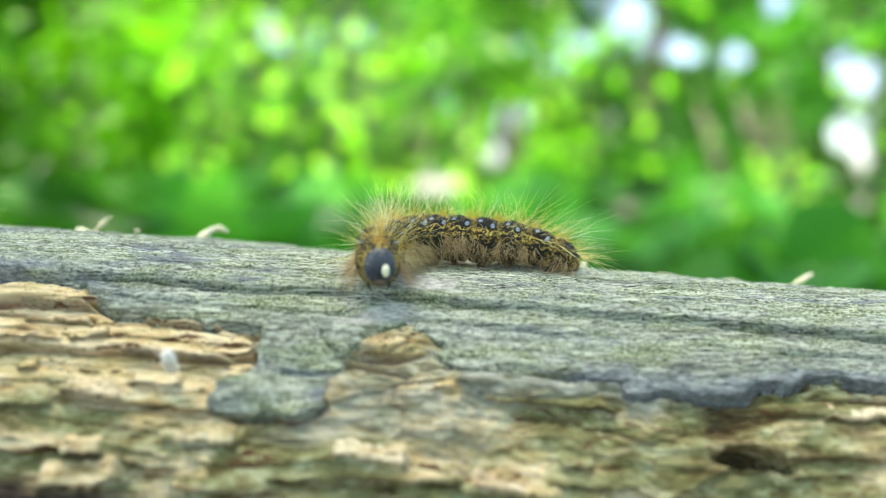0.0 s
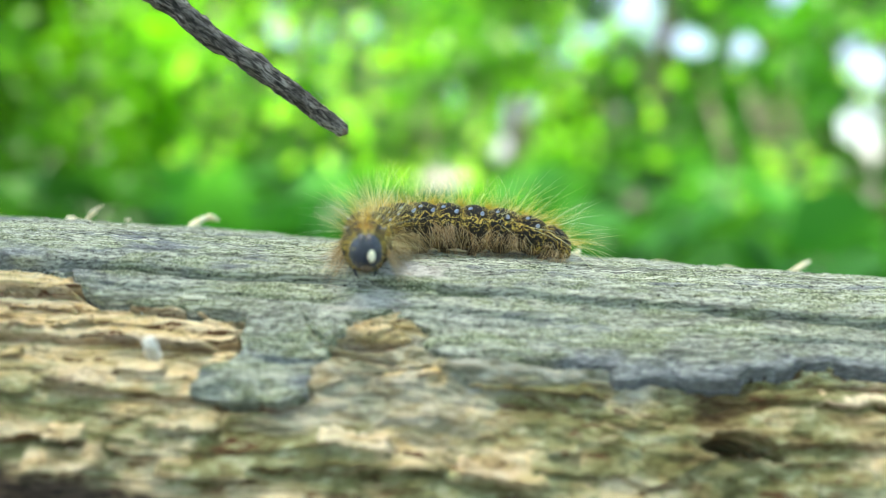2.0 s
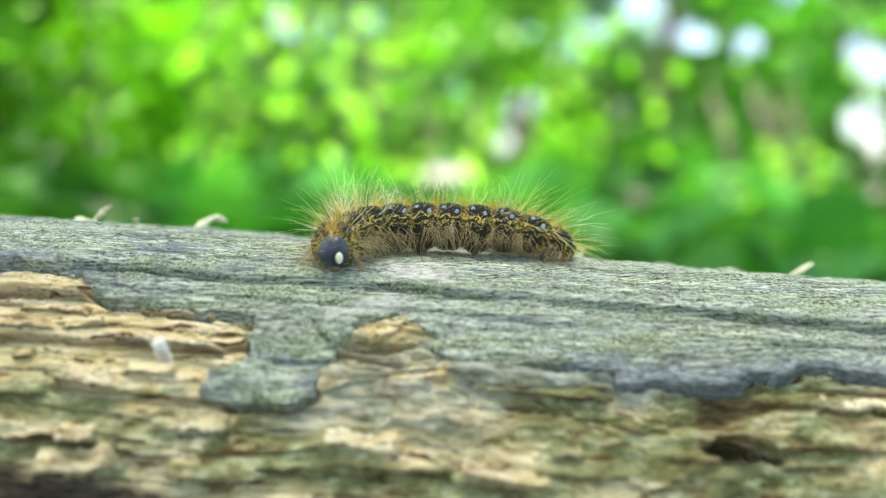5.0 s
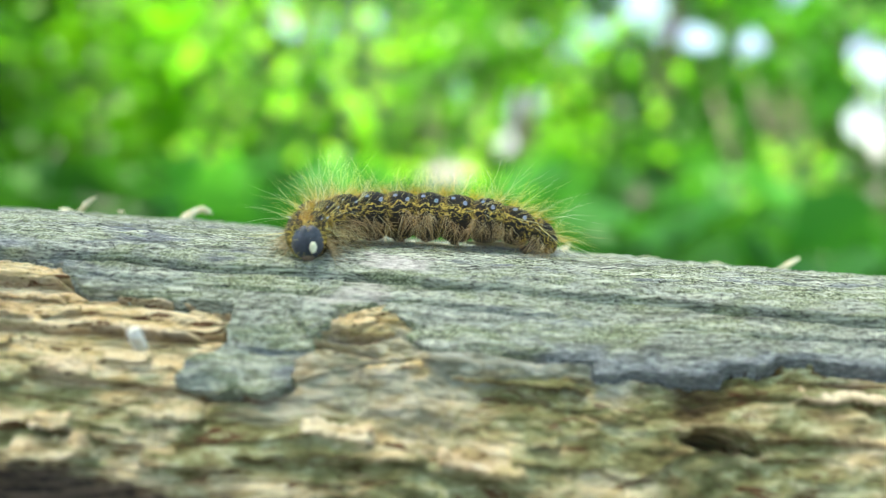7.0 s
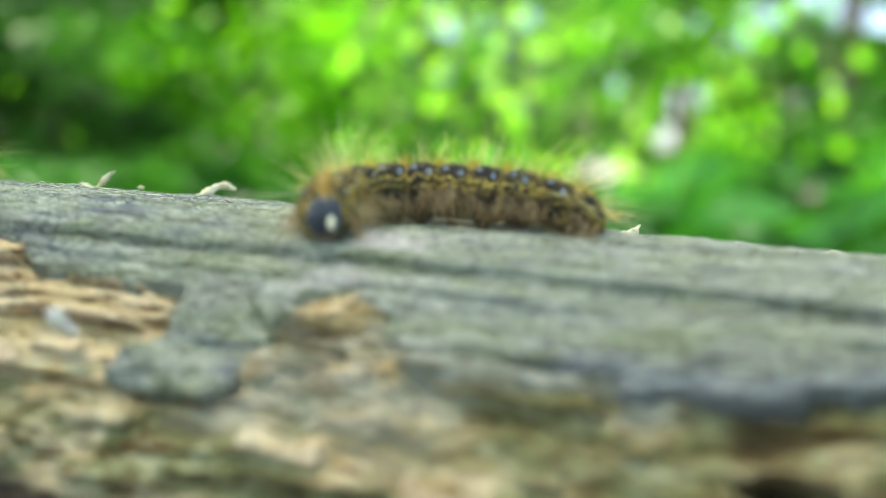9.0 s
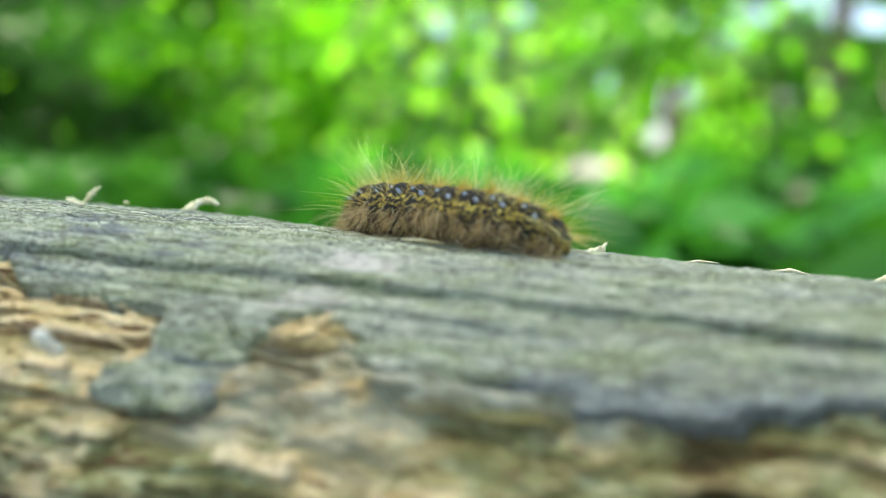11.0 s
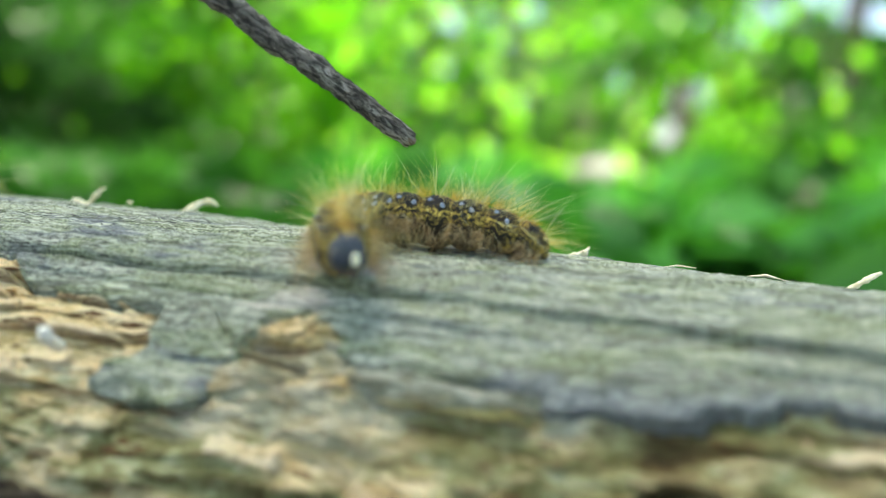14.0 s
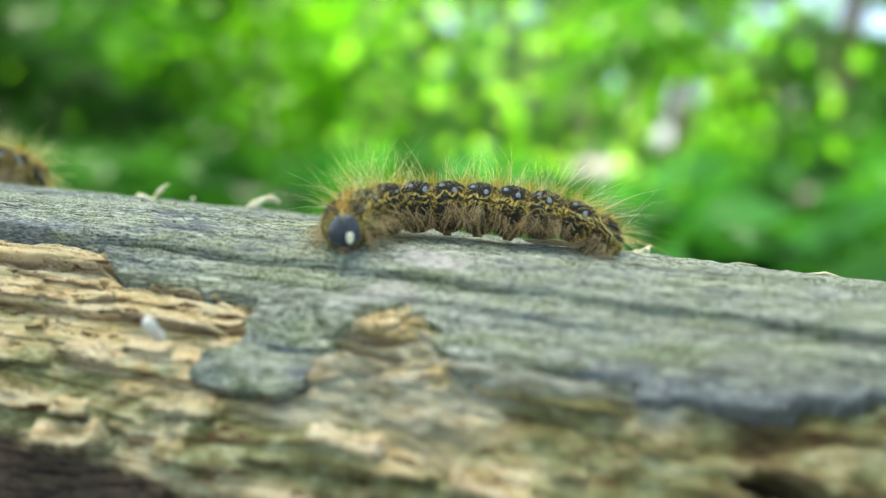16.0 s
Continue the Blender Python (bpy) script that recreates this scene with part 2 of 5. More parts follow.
M_LEAF_LIT = leaf_material("lit_leaf", (0.22, 0.68, 0.03), (0.48, 0.86, 0.07), 0.02, 0.6, False)
M_BARK = plain_material("tree_bark", (0.03, 0.026, 0.02), (0.13, 0.11, 0.085), 30, 0.9, 0.8, 0.01)
M_SOIL = plain_material("forest_floor", (0.022, 0.017, 0.010), (0.075, 0.062, 0.032), 14, 0.95, 0.8, 0.02)
M_SKIN = larva_skin()
M_BLUE = plain_material("pale_blue_mark", (0.25, 0.32, 0.56), (0.64, 0.72, 0.90), 3000, 0.35, 0.2, 0.0001)
M_HEAD = plain_material("slate_head", (0.010, 0.014, 0.024), (0.055, 0.066, 0.092), 1500, 0.40, 0.5, 0.0002)
M_CREAM = plain_material("cream_egg", (0.72, 0.70, 0.50), (0.85, 0.83, 0.66), 900, 0.4, 0.1, 0.0001)
M_LEG = plain_material("leg_skin", (0.03, 0.02, 0.012), (0.14, 0.09, 0.05), 2500, 0.6, 0.3, 0.0001)
M_GOLD = hair_material("golden_hair", (0.90, 0.66, 0.10), (1.0, 0.98, 0.58))
M_PALE_HAIR = hair_material("pale_hair", (0.92, 0.86, 0.36), (1.0, 1.0, 0.86))
M_ORANGE = hair_material("orange_hair", (0.50, 0.26, 0.02), (0.95, 0.70, 0.10))
M_BROWN_HAIR = hair_material("brown_hair", (0.10, 0.05, 0.015), (0.66, 0.42, 0.12))
M_TAN = hair_material("tan_hair", (0.46, 0.28, 0.11), (1.0, 0.92, 0.66))


def stick_bark():
    m, t, n, l, b = nodes_of("stick_bark")
    flake = tex_noise(t, stretched(t, 1500, 1500, 420), 1.0, 6, 0.75, 0.4)
    patch = tex_noise(t, stretched(t, 500, 500, 160), 1.0, 4, 0.6)
    base = ramp(t, flake, [(0.37, (0.010, 0.008, 0.007)), (0.47, (0.10, 0.085, 0.075)), (0.57, (0.50, 0.46, 0.42))])
    base = mixed(t, band(t, patch, 0.46, 0.58), mixed(t, 0.55, base, (0.03, 0.026, 0.022)), base)
    l.new(base, b.inputs["Base Color"])
    b.inputs["Roughness"].default_value = 0.85
    bumped(t, b, flake, 1.0, 0.0012)
    return m


M_STICK = stick_bark()
M_BROKEN = plain_material("broken_wood", (0.06, 0.04, 0.03), (0.34, 0.26, 0.18), 1500, 0.9, 0.6, 0.0004)
M_WHITE = plain_material("white_splinter", (0.86, 0.78, 0.68), (0.96, 0.90, 0.81), 900, 0.6, 0.3, 0.0002)
M_FIBRE = plain_material("pale_fibre", (0.62, 0.52, 0.28), (0.90, 0.86, 0.68), 900, 0.7, 0.4, 0.0003)


# ---- mesh helpers ----
def mesh_of(name, verts, faces, mat, smooth=True):
    me = bpy.data.meshes.new(name)
    if isinstance(faces, np.ndarray):
        k = faces.shape[1]
        me.vertices.add(len(verts))
        me.vertices.foreach_set("co", np.asarray(verts, np.float32).ravel())
        me.loops.add(faces.size)
        me.loops.foreach_set("vertex_index", faces.astype(np.int32).ravel())
        me.polygons.add(len(faces))
        me.polygons.foreach_set("loop_start", np.arange(0, faces.size, k, dtype=np.int32))
        me.polygons.foreach_set("loop_total", np.full(len(faces), k, np.int32))
        me.update(calc_edges=True)
        me.validate()
    else:
        me.from_pydata([tuple(v) for v in verts], [], faces)
    if smooth:
        me.polygons.foreach_set("use_smooth", np.ones(len(me.polygons), bool))
    me.materials.append(mat)
    return me


def part(name, me, parent, label="", m=None):
    ob = new(name, me)
    ob.parent = parent
    if m is not None:
        ob.matrix_local = m
    if label:
        ob["label"] = label
    return ob


def tube(points, radii, sides=8, rough=0.0, cap=True):
    """Verts and faces of a tube along points; rough: uneven radius."""
    pts = [Vector(p) for p in points]
    verts, faces = [], []
    side = None
    for i, p in enumerate(pts):
        d = (pts[min(i + 1, len(pts) - 1)] - pts[max(i - 1, 0)]).normalized()
        if side is None:
            side = d.orthogonal().normalized()
        side = (side - d * side.dot(d)).normalized()
        up = d.cross(side)
        for k in range(sides):
            a = 2 * math.pi * k / sides
            r = radii[i] * (1 + rough * noise.noise((i * 0.45, 3 * math.cos(a), 3 * math.sin(a) + p.x * 7)))
            verts.append(p + (side * math.cos(a) + up * math.sin(a)) * r)
    for i in range(len(pts) - 1):
        for k in range(sides):
            a, b = i * sides + k, i * sides + (k + 1) % sides
            faces.append((a, b, b + sides, a + sides))
    if cap:
        faces.append(tuple(range(sides - 1, -1, -1)))
        faces.append(tuple(range((len(pts) - 1) * sides, len(pts) * sides)))
    return verts, faces


def joined(lists):
    verts, faces = [], []
    for v, f in lists:
        o = len(verts)
        verts += list(v)
        faces += [tuple(i + o for i in q) for q in f]
    return verts, faces


def lattice(ix, iy, seed):
    h = (ix.astype(np.int64) * 374761393 + iy.astype(np.int64) * 668265263 + seed * 982451653) & 0x7FFFFFFF
    h = ((h ^ (h >> 13)) * 1274126177) & 0x7FFFFFFF
    h = h ^ (h >> 16)
    return (h & 0xFFFF) / 65535.0


def value_noise(x, y, seed):
    x0, y0 = np.floor(x), np.floor(y)
    fx, fy = x - x0, y - y0
    fx, fy = fx * fx * (3 - 2 * fx), fy * fy * (3 - 2 * fy)
    a, b = lattice(x0, y0, seed), lattice(x0 + 1, y0, seed)
    c, d = lattice(x0, y0 + 1, seed), lattice(x0 + 1, y0 + 1, seed)
    return (a * (1 - fx) + b * fx) * (1 - fy) + (c * (1 - fx) + d * fx) * fy


def fbm(x, y, octaves=4, seed=0, gain=0.5):
    out, amp, total = 0.0, 1.0, 0.0
    for o in range(octaves):
        out = out + amp * value_noise(x * 2**o, y * 2**o, seed + 17 * o)
        total, amp = total + amp, amp * gain
    return out / total


def smooth(x, lo, hi):
    s = np.clip((x - lo) / (hi - lo), 0, 1)
    return s * s * (3 - 2 * s)


# ---- ground ----
def build_ground():
    e = np.concatenate([-np.geomspace(400, 0.9, 40), np.linspace(-0.8, 0.8, 33), np.geomspace(0.9, 400, 40)])
    x, y = np.meshgrid(e, e, indexing="ij")
    r = np.hypot(x, y - 0.13)
    z = -0.073 * x * np.exp(-((r / 1.6) ** 2)) + smooth(r, 0.4, 3) * 0.16 * (fbm(x * 0.7, y * 0.7, 4, 3) - 0.5)
    n = len(e)
    i = np.arange(n * n).reshape(n, n)
    f = np.stack([i[:-1, :-1], i[1:, :-1], i[1:, 1:], i[:-1, 1:]], -1).reshape(-1, 4)
    ob = new("ground", mesh_of("ground", np.stack([x, y, z], -1).reshape(-1, 3), f, M_SOIL))
    tagged(ob, "dark mossy forest floor with leaf litter", "ground", kind="structure")


build_ground()

# ---- log ----
LOG_Y, LOG_Z, LOG_R, LOG_FALL = 0.132, 0.040, 0.040, -0.073


# outline of the lower edge of the grey crust: x in metres, degrees from the top
EDGE = [
    (-0.0631, 30.7),
    (-0.0577, 30.6),
    (-0.0520, 31.6),
    (-0.0494, 35.2),
    (-0.0458, 39.0),
    (-0.0396, 39.0),
    (-0.0317, 40.5),
    (-0.0253, 40.7),
    (-0.0248, 48.8),
    (-0.0270, 52.1),
    (-0.0298, 55.4),
    (-0.0299, 58.3),
    (-0.0281, 59.5),
    (-0.0237, 59.3),
    (-0.0195, 59.5),
    (-0.0159, 57.6),
    (-0.0156, 51.4),
    (-0.0135, 49.5),
    (-0.0134, 46.2),
    (-0.0124, 42.5),
    (-0.0109, 39.3),
    (-0.0044, 37.7),
    (0.0001, 41.6),
    (-0.0008, 44.1),
    (0.0002, 47.2),
    (0.0036, 48.7),
    (0.0057, 47.4),
    (0.0106, 47.3),
    (0.0150, 46.8),
    (0.0196, 46.5),
    (0.0246, 46.3),
    (0.0250, 49.1),
    (0.0287, 48.4),
    (0.0321, 47.2),
    (0.0370, 47.6),
    (0.0417, 46.8),
    (0.0428, 44.6),
    (0.0490, 44.1),
    (0.0557, 43.3),
    (0.0601, 44.3),
    (0.0636, 43.9),
]
# lip where the upper grey layer has broken away, along x
LIP = [
    (-0.0750, 32.4),
    (-0.0630, 30.9),
    (-0.0524, 30.0),
    (-0.0417, 29.7),
    (-0.0306, 30.8),
    (-0.0166, 30.1),
    (-0.0076, 30.2),
    (0.0031, 31.4),
    (0.0130, 30.7),
    (0.0235, 31.6),
    (0.0342, 31.3),
    (0.0435, 32.1),
    (0.0519, 32.4),
    (0.0634, 32.1),
    (0.0780, 31.6),
]
HOLE = (0.0399, 61.8)


def crust_margin(x, th):
    """Metres by which a place lies inside the grey crust."""
    # closed outline over the back of the log, in metres along and around
    poly = [(-0.5, -200)] + [(-0.5, EDGE[0][1])] + list(EDGE) + [(0.5, EDGE[-1][1]), (0.5, -200)]
    pts = np.array([(a, radians(b) * LOG_R) for a, b in poly])
    s = np.radians(th) * LOG_R
    inside = np.zeros(x.shape, bool)
    best = np.full(x.shape, 9.0)
    for (ax, ay), (bx, by) in zip(pts, np.roll(pts, -1, 0)):
        hit = ((ay > s) != (by > s)) & (x < (bx - ax) * (s - ay) / (by - ay + 1e-12) + ax)
        inside ^= hit
        dx, dy = bx - ax, by - ay
        k = np.clip(((x - ax) * dx + (s - ay) * dy) / (dx * dx + dy * dy + 1e-12), 0, 1)
        best = np.minimum(best, np.hypot(x - ax - k * dx, s - ay - k * dy))
    return np.where(inside, best, -best)


def layered(x, s, pitch, seed, run, warp):
    """Layers lapping downwards: rise within the layer, and how near its broken lower edge is."""
    q = s * pitch + warp * fbm(x * run, s * pitch * 0.22, 3, seed) + 0.45 * fbm(x * run * 5, s * pitch * 0.9, 4, seed + 1, 0.6)
    lap, k = np.floor(q), q % 1
    # every layer breaks off in lengths of its own
    piece = np.floor(x * run * 2.2 + 7 * lattice(lap, lap * 0, seed + 2) + 0.5 * fbm(x * 500, s * 900, 2, seed + 3))
    up = lattice(piece, lap, seed + 4)
    face = smooth(k, 0.82, 0.86)
    return (0.25 + 0.75 * up) * (0.35 + 0.65 * k) * (1 - face), face * (1 - smooth(k, 0.87, 0.92)) * (0.3 + 0.7 * up)


def patch_mask(x, th, x0, x1, t0, t1, rag=1.0, seed=0, soft=1.0):
    """Soft ragged patch between two places along the log and two angles."""
    s = np.radians(th) * LOG_R
    wx = x + 0.0034 * rag * (fbm(x * 190, s * 330, 3, 301 + seed, 0.6) - 0.5)
    wt = th + 4.5 * rag * (fbm(x * 150, s * 380, 3, 331 + seed, 0.6) - 0.5)
    e, q = 0.0006 * soft, 0.6 * soft
    return smooth(wx, x0 - e, x0 + e) * (1 - smooth(wx, x1 - e, x1 + e)) * smooth(wt, t0 - q, t0 + q) * (1 - smooth(wt, t1 - q, t1 + q))


def groove(x, th, x0, t0, x1, t1, width):
    """A ragged crack between two places, as nearness to it."""
    s, s0, s1 = np.radians(th) * LOG_R, radians(t0) * LOG_R, radians(t1) * LOG_R
    dx, ds = x1 - x0, s1 - s0
    k = np.clip(((x - x0) * dx + (s - s0) * ds) / (dx * dx + ds * ds), 0, 1)
    away = np.hypot(x - x0 - k * dx, s - s0 - k * ds) + 0.0008 * (fbm(x * 260, s * 420, 3, 371, 0.6) - 0.5)
    return np.exp(-((away / width) ** 2)) * np.clip(8 * k, 0.2, 1) * np.clip(8 * (1 - k), 0.2, 1)


def wood_relief(x, th):
    """Height of the bare wood, and masks: red-brown faces with painted shade, a slate-grey ledge, a brown stain."""
    s = np.radians(th) * LOG_R
    left = 1 - smooth(x + 0.012 * (fbm(x * 60, s * 120, 2, 7) - 0.5), -0.026, -0.008)
    a, fa = layered(x, s, 125, 11, 12, 1.3)
    b, fb = layered(x, s, 380, 31, 34, 1.5)
    c, fc = layered(x, s, 150, 51, 36, 2.0)
    h = left * (0.0031 * a + 0.0007 * b) + (1 - left) * (0.0017 * c + 0.0004 * b)
    # red-brown on the step faces, with the shade under each ledge painted in
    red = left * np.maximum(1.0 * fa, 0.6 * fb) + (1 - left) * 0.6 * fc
    h = h + 0.00035 * (fbm(x * 220, s * 2600, 3, 41) - 0.5) + 0.0006 * (fbm(x * 500, s * 1100, 4, 43, 0.65) - 0.5)
    h = h + 0.0046 * (fbm(x * 105, s * 215, 5, 45, 0.6) - 0.5) * (1.0 - 0.75 * left)
    h = h + 0.0026 * (fbm(x * 30, s * 60, 2, 47) - 0.5) * smooth(th, 42, 55)
    # slate-grey ledge under the crust, still lapping the wood
    slate = patch_mask(x, th, 0.0025, 0.0345, 45.0, 53.5, 2.6, 3, 3.5)
    h = h + slate * (0.0008 + 0.0004 * (fbm(x * 60, s * 900, 3, 49) - 0.5))
    # wood left standing nearly flush with the crust in the bite beside the tongue
    h = h + 0.0014 * patch_mask(x, th, -0.0150, 0.0020, 34.0, 46.0, 1.0, 33, 3.0)
    # greyed wood below the bite and the tongue
    slate = np.maximum(slate, 0.6 * patch_mask(x, th, -0.0240, 0.0050, 43.0, 64.0, 3.5, 41, 5.0))
    # sunken brown stain that runs down to the hole
    stain = 0.75 * patch_mask(x, th, 0.0352, 0.0425, 45.0, 60.0, 3.0, 9, 4.5)
    h = h - 0.0010 * stain
    d = np.hypot((x - HOLE[0]) / 0.0052, (th - HOLE[1] + 0.9 * np.cos((x - HOLE[0]) * 420)) / 2.9) + 0.5 * (fbm(x * 420, s * 700, 3, 77) - 0.5)
    h = h - 0.018 * (1 - smooth(d, 0.72, 1.0)) + 0.0004 * np.exp(-((d - 1.25) ** 2) * 9)
    # a pale stump of fibres left inside the hole
    h = h + 0.0055 * np.exp(-(((x - HOLE[0] + 0.0004) / 0.0022) ** 2) - (((th - HOLE[1] - 1.5) / 0.8) ** 2))
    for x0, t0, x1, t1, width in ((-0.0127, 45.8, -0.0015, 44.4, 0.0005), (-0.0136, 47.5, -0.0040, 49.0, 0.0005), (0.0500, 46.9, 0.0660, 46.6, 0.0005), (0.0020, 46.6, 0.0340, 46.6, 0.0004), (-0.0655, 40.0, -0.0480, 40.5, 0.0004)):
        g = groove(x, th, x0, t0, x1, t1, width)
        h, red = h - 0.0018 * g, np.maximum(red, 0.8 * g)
    return h - 0.0034 * left - 0.0025 * (1 - left), red, slate, stain


def crust_height(x, th):
    s = np.radians(th) * LOG_R
    h = 0.0007 * (fbm(x * 90, s * 1300, 4, 53) - 0.5) + 0.0008 * (fbm(x * 420, s * 800, 3, 59) - 0.5) + 0.0016 * (fbm(x * 24, s * 80, 3, 61) - 0.5)
    lip = np.interp(x, [p[0] for p in LIP], [p[1] for p in LIP]) + 0.8 * (fbm(x * 160, x * 0, 4, 63) - 0.5)
    h = h - 0.0014 * smooth(th, lip - 0.1, lip + 0.3) - 0.0016 * np.exp(-(((th - lip - 0.5) / 0.28) ** 2)) * smooth(fbm(x * 60, x * 0, 3, 64), 0.34, 0.5) + 0.0004 - 0.0019 * (1 - smooth(th, 8, 34))
    h = h + 0.0036 * smooth(th, 42, 50) * (fbm(x * 110, s * 260, 3, 65) - 0.55)
    # the log's back carries a second, broad ridge, so that its top is nearly flat
    h = h + 0.0030 * np.exp(-(((th + 27) / 12.0) ** 2)) * (1 + 0.12 * (fbm(x * 40, s * 60, 3, 66) - 0.5)) * (1 - 0.30 * smooth(x, 0.025, 0.07))
    # the tongue: an upper sheet that ends in a ragged step over a thinner foot
    step = 48.8 + 2.4 * (fbm(x * 170, s * 0, 3, 68) - 0.5)
    tongue = smooth(x, -0.0245, -0.0205) * (1 - smooth(x, -0.013, -0.010))
    h = h - tongue * 0.0007 * smooth(th, step, step + 0.5)
    h = h - 0.0008 * groove(x, th, -0.0180, 40.0, -0.0136, 47.4, 0.0003)
    # long checks along the grain
    for th0, run, depth in ((36.0, 0.6, 0.0008), (20.0, 1.3, 0.0004), (12.0, 2.2, 0.0004), (43.0, 3.1, 0.0006), (30.5, 4.4, 0.0004)):
        line = th0 + 2.0 * np.sin(x * 23 + run) + 3.0 * (fbm(x * 70, x * 0 + run, 3, 67) - 0.5)
        h = h - depth * np.exp(-(((th - line) / 0.55) ** 2)) * smooth(fbm(x * 45, x * 0 + run * 7, 2, 71), 0.45, 0.6)
    return h


def build_log():
    log = tagged(new("fallen_log"), "fallen weathered log, grey crust broken off rotten tan wood", "log")
    log.location = (0, LOG_Y, 0)
    xs = np.concatenate([np.linspace(-0.62, -0.112, 70), np.linspace(-0.11, 0.095, 1020), np.linspace(0.097, 0.62, 70)])
    ts = np.concatenate([np.linspace(-180, -58, 28), np.linspace(-55, -11, 110), np.linspace(-10.8, 78, 440), np.linspace(79, 179.9, 36)])
    x, th = np.meshgrid(xs, ts, indexing="ij")
    s = np.radians(th) * LOG_R
    calm = 1 - 0.6 * smooth(x, -0.033, -0.028) * (1 - smooth(x, -0.014, -0.010)) * smooth(th, 40, 44)
    margin = 0.0005 + crust_margin(x, th) + 0.0034 * calm * (fbm(x * 110, s * 230, 3, 83, 0.5) - 0.5) + 0.0019 * (fbm(x * 300, s * 800, 3, 85, 0.6) - 0.5)
    nx, nt = x.shape
    idx = np.arange(nx * nt).reshape(nx, nt)
    quads = np.stack([idx[:-1, :-1], idx[:-1, 1:], idx[1:, 1:], idx[1:, :-1]], -1)

    def laid(h):
        r = LOG_R + h
        a = np.radians(th)
        return np.stack([x, -r * np.sin(a), LOG_Z + LOG_FALL * x + r * np.cos(a)], -1).reshape(-1, 3)

    hw, red, slate, stain = wood_relief(x, th)
    # groove in the wood along the crust's broken edge, with its shadow painted red-brown
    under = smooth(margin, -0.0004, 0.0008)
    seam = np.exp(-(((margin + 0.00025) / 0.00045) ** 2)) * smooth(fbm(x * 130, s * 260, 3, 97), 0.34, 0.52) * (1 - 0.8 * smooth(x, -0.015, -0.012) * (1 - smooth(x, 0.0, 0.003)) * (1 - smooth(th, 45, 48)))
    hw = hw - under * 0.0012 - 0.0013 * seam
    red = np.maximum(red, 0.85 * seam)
    wrap = np.stack([idx[:-1, -1], idx[:-1, 0], idx[1:, 0], idx[1:, -1]], -1)
    # the wood goes on a little way under the crust
    bare = margin[:-1, :-1] < 0.005
    f = np.concatenate([quads[bare], wrap])
    v = laid(hw)
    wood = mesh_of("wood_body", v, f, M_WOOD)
    for attr, values in (("break_shade", red), ("slate", slate), ("stain", stain)):
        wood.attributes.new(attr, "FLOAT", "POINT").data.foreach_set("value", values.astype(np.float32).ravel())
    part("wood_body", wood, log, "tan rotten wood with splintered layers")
    # ends
    for i, nm in ((0, "end_grain"), (nx - 1, "end_grain")):
        ring = v[idx[i]]
        c = ring.mean(0)
        fs = [(k, (k + 1) % nt, nt) for k in range(nt)]
        part(nm, mesh_of(nm, list(ring) + [c], fs, M_WOOD, False), log)
    hc = np.maximum(crust_height(x, th) + 0.0006, hw + 0.0003) * smooth(margin, -0.0002, 0.0003) + (hw - 0.0012) * (1 - smooth(margin, -0.0002, 0.0003))
    keep = (margin[:-1, :-1] > -0.0009) | (margin[1:, 1:] > -0.0009)
    crust = mesh_of("weathered_crust", laid(hc), quads[keep], M_CRUST)
    crust.materials.append(M_INNER)
    # outermost crust faces take the dark red-brown rim material
    rim = (0.25 * (margin[:-1, :-1] + margin[1:, 1:] + margin[1:, :-1] + margin[:-1, 1:]))[keep] < -0.0001
    if len(crust.polygons) == len(rim):
        crust.polygons.foreach_set("material_index", rim.astype(np.int32))
    worn_shade = (1 - smooth(margin, 0.0007, 0.0034)) * 0.85 * smooth(fbm(x * 70, s * 260, 4, 91) + 0.26 * smooth(x, 0.0, 0.025), 0.56, 0.74)
    # dark line painted below the tongue's step, where the overhang's shade falls
    worn_shade = np.maximum(worn_shade, 0.7 * smooth(x, -0.024, -0.021) * (1 - smooth(x, -0.015, -0.013)) * np.exp(-(((th - 49.3 - 2.4 * (fbm(x * 170, s * 0, 3, 68) - 0.5)) / 0.5) ** 2)))
    worn_shade = worn_shade * (1 - 0.8 * smooth(x, -0.017, -0.014) * (1 - smooth(x, 0.0, 0.003)) * (1 - smooth(th, 46, 48)))
    crust.attributes.new("worn_shade", "FLOAT", "POINT").data.foreach_set("value", worn_shade.astype(np.float32).ravel())
    pale = patch_mask(x, th, -0.0085, 0.0015, 19.5, 26.0, 2.2, 21, 2.5) + 0.8 * patch_mask(x, th, -0.0125, -0.0035, 34.0, 39.5, 2.2, 25, 2.5)
    crust.attributes.new("pale", "FLOAT", "POINT").data.foreach_set("value", pale.astype(np.float32).ravel())
    part("weathered_crust", crust, log, "grey lichen-dusted weathered outer crust")
    return log


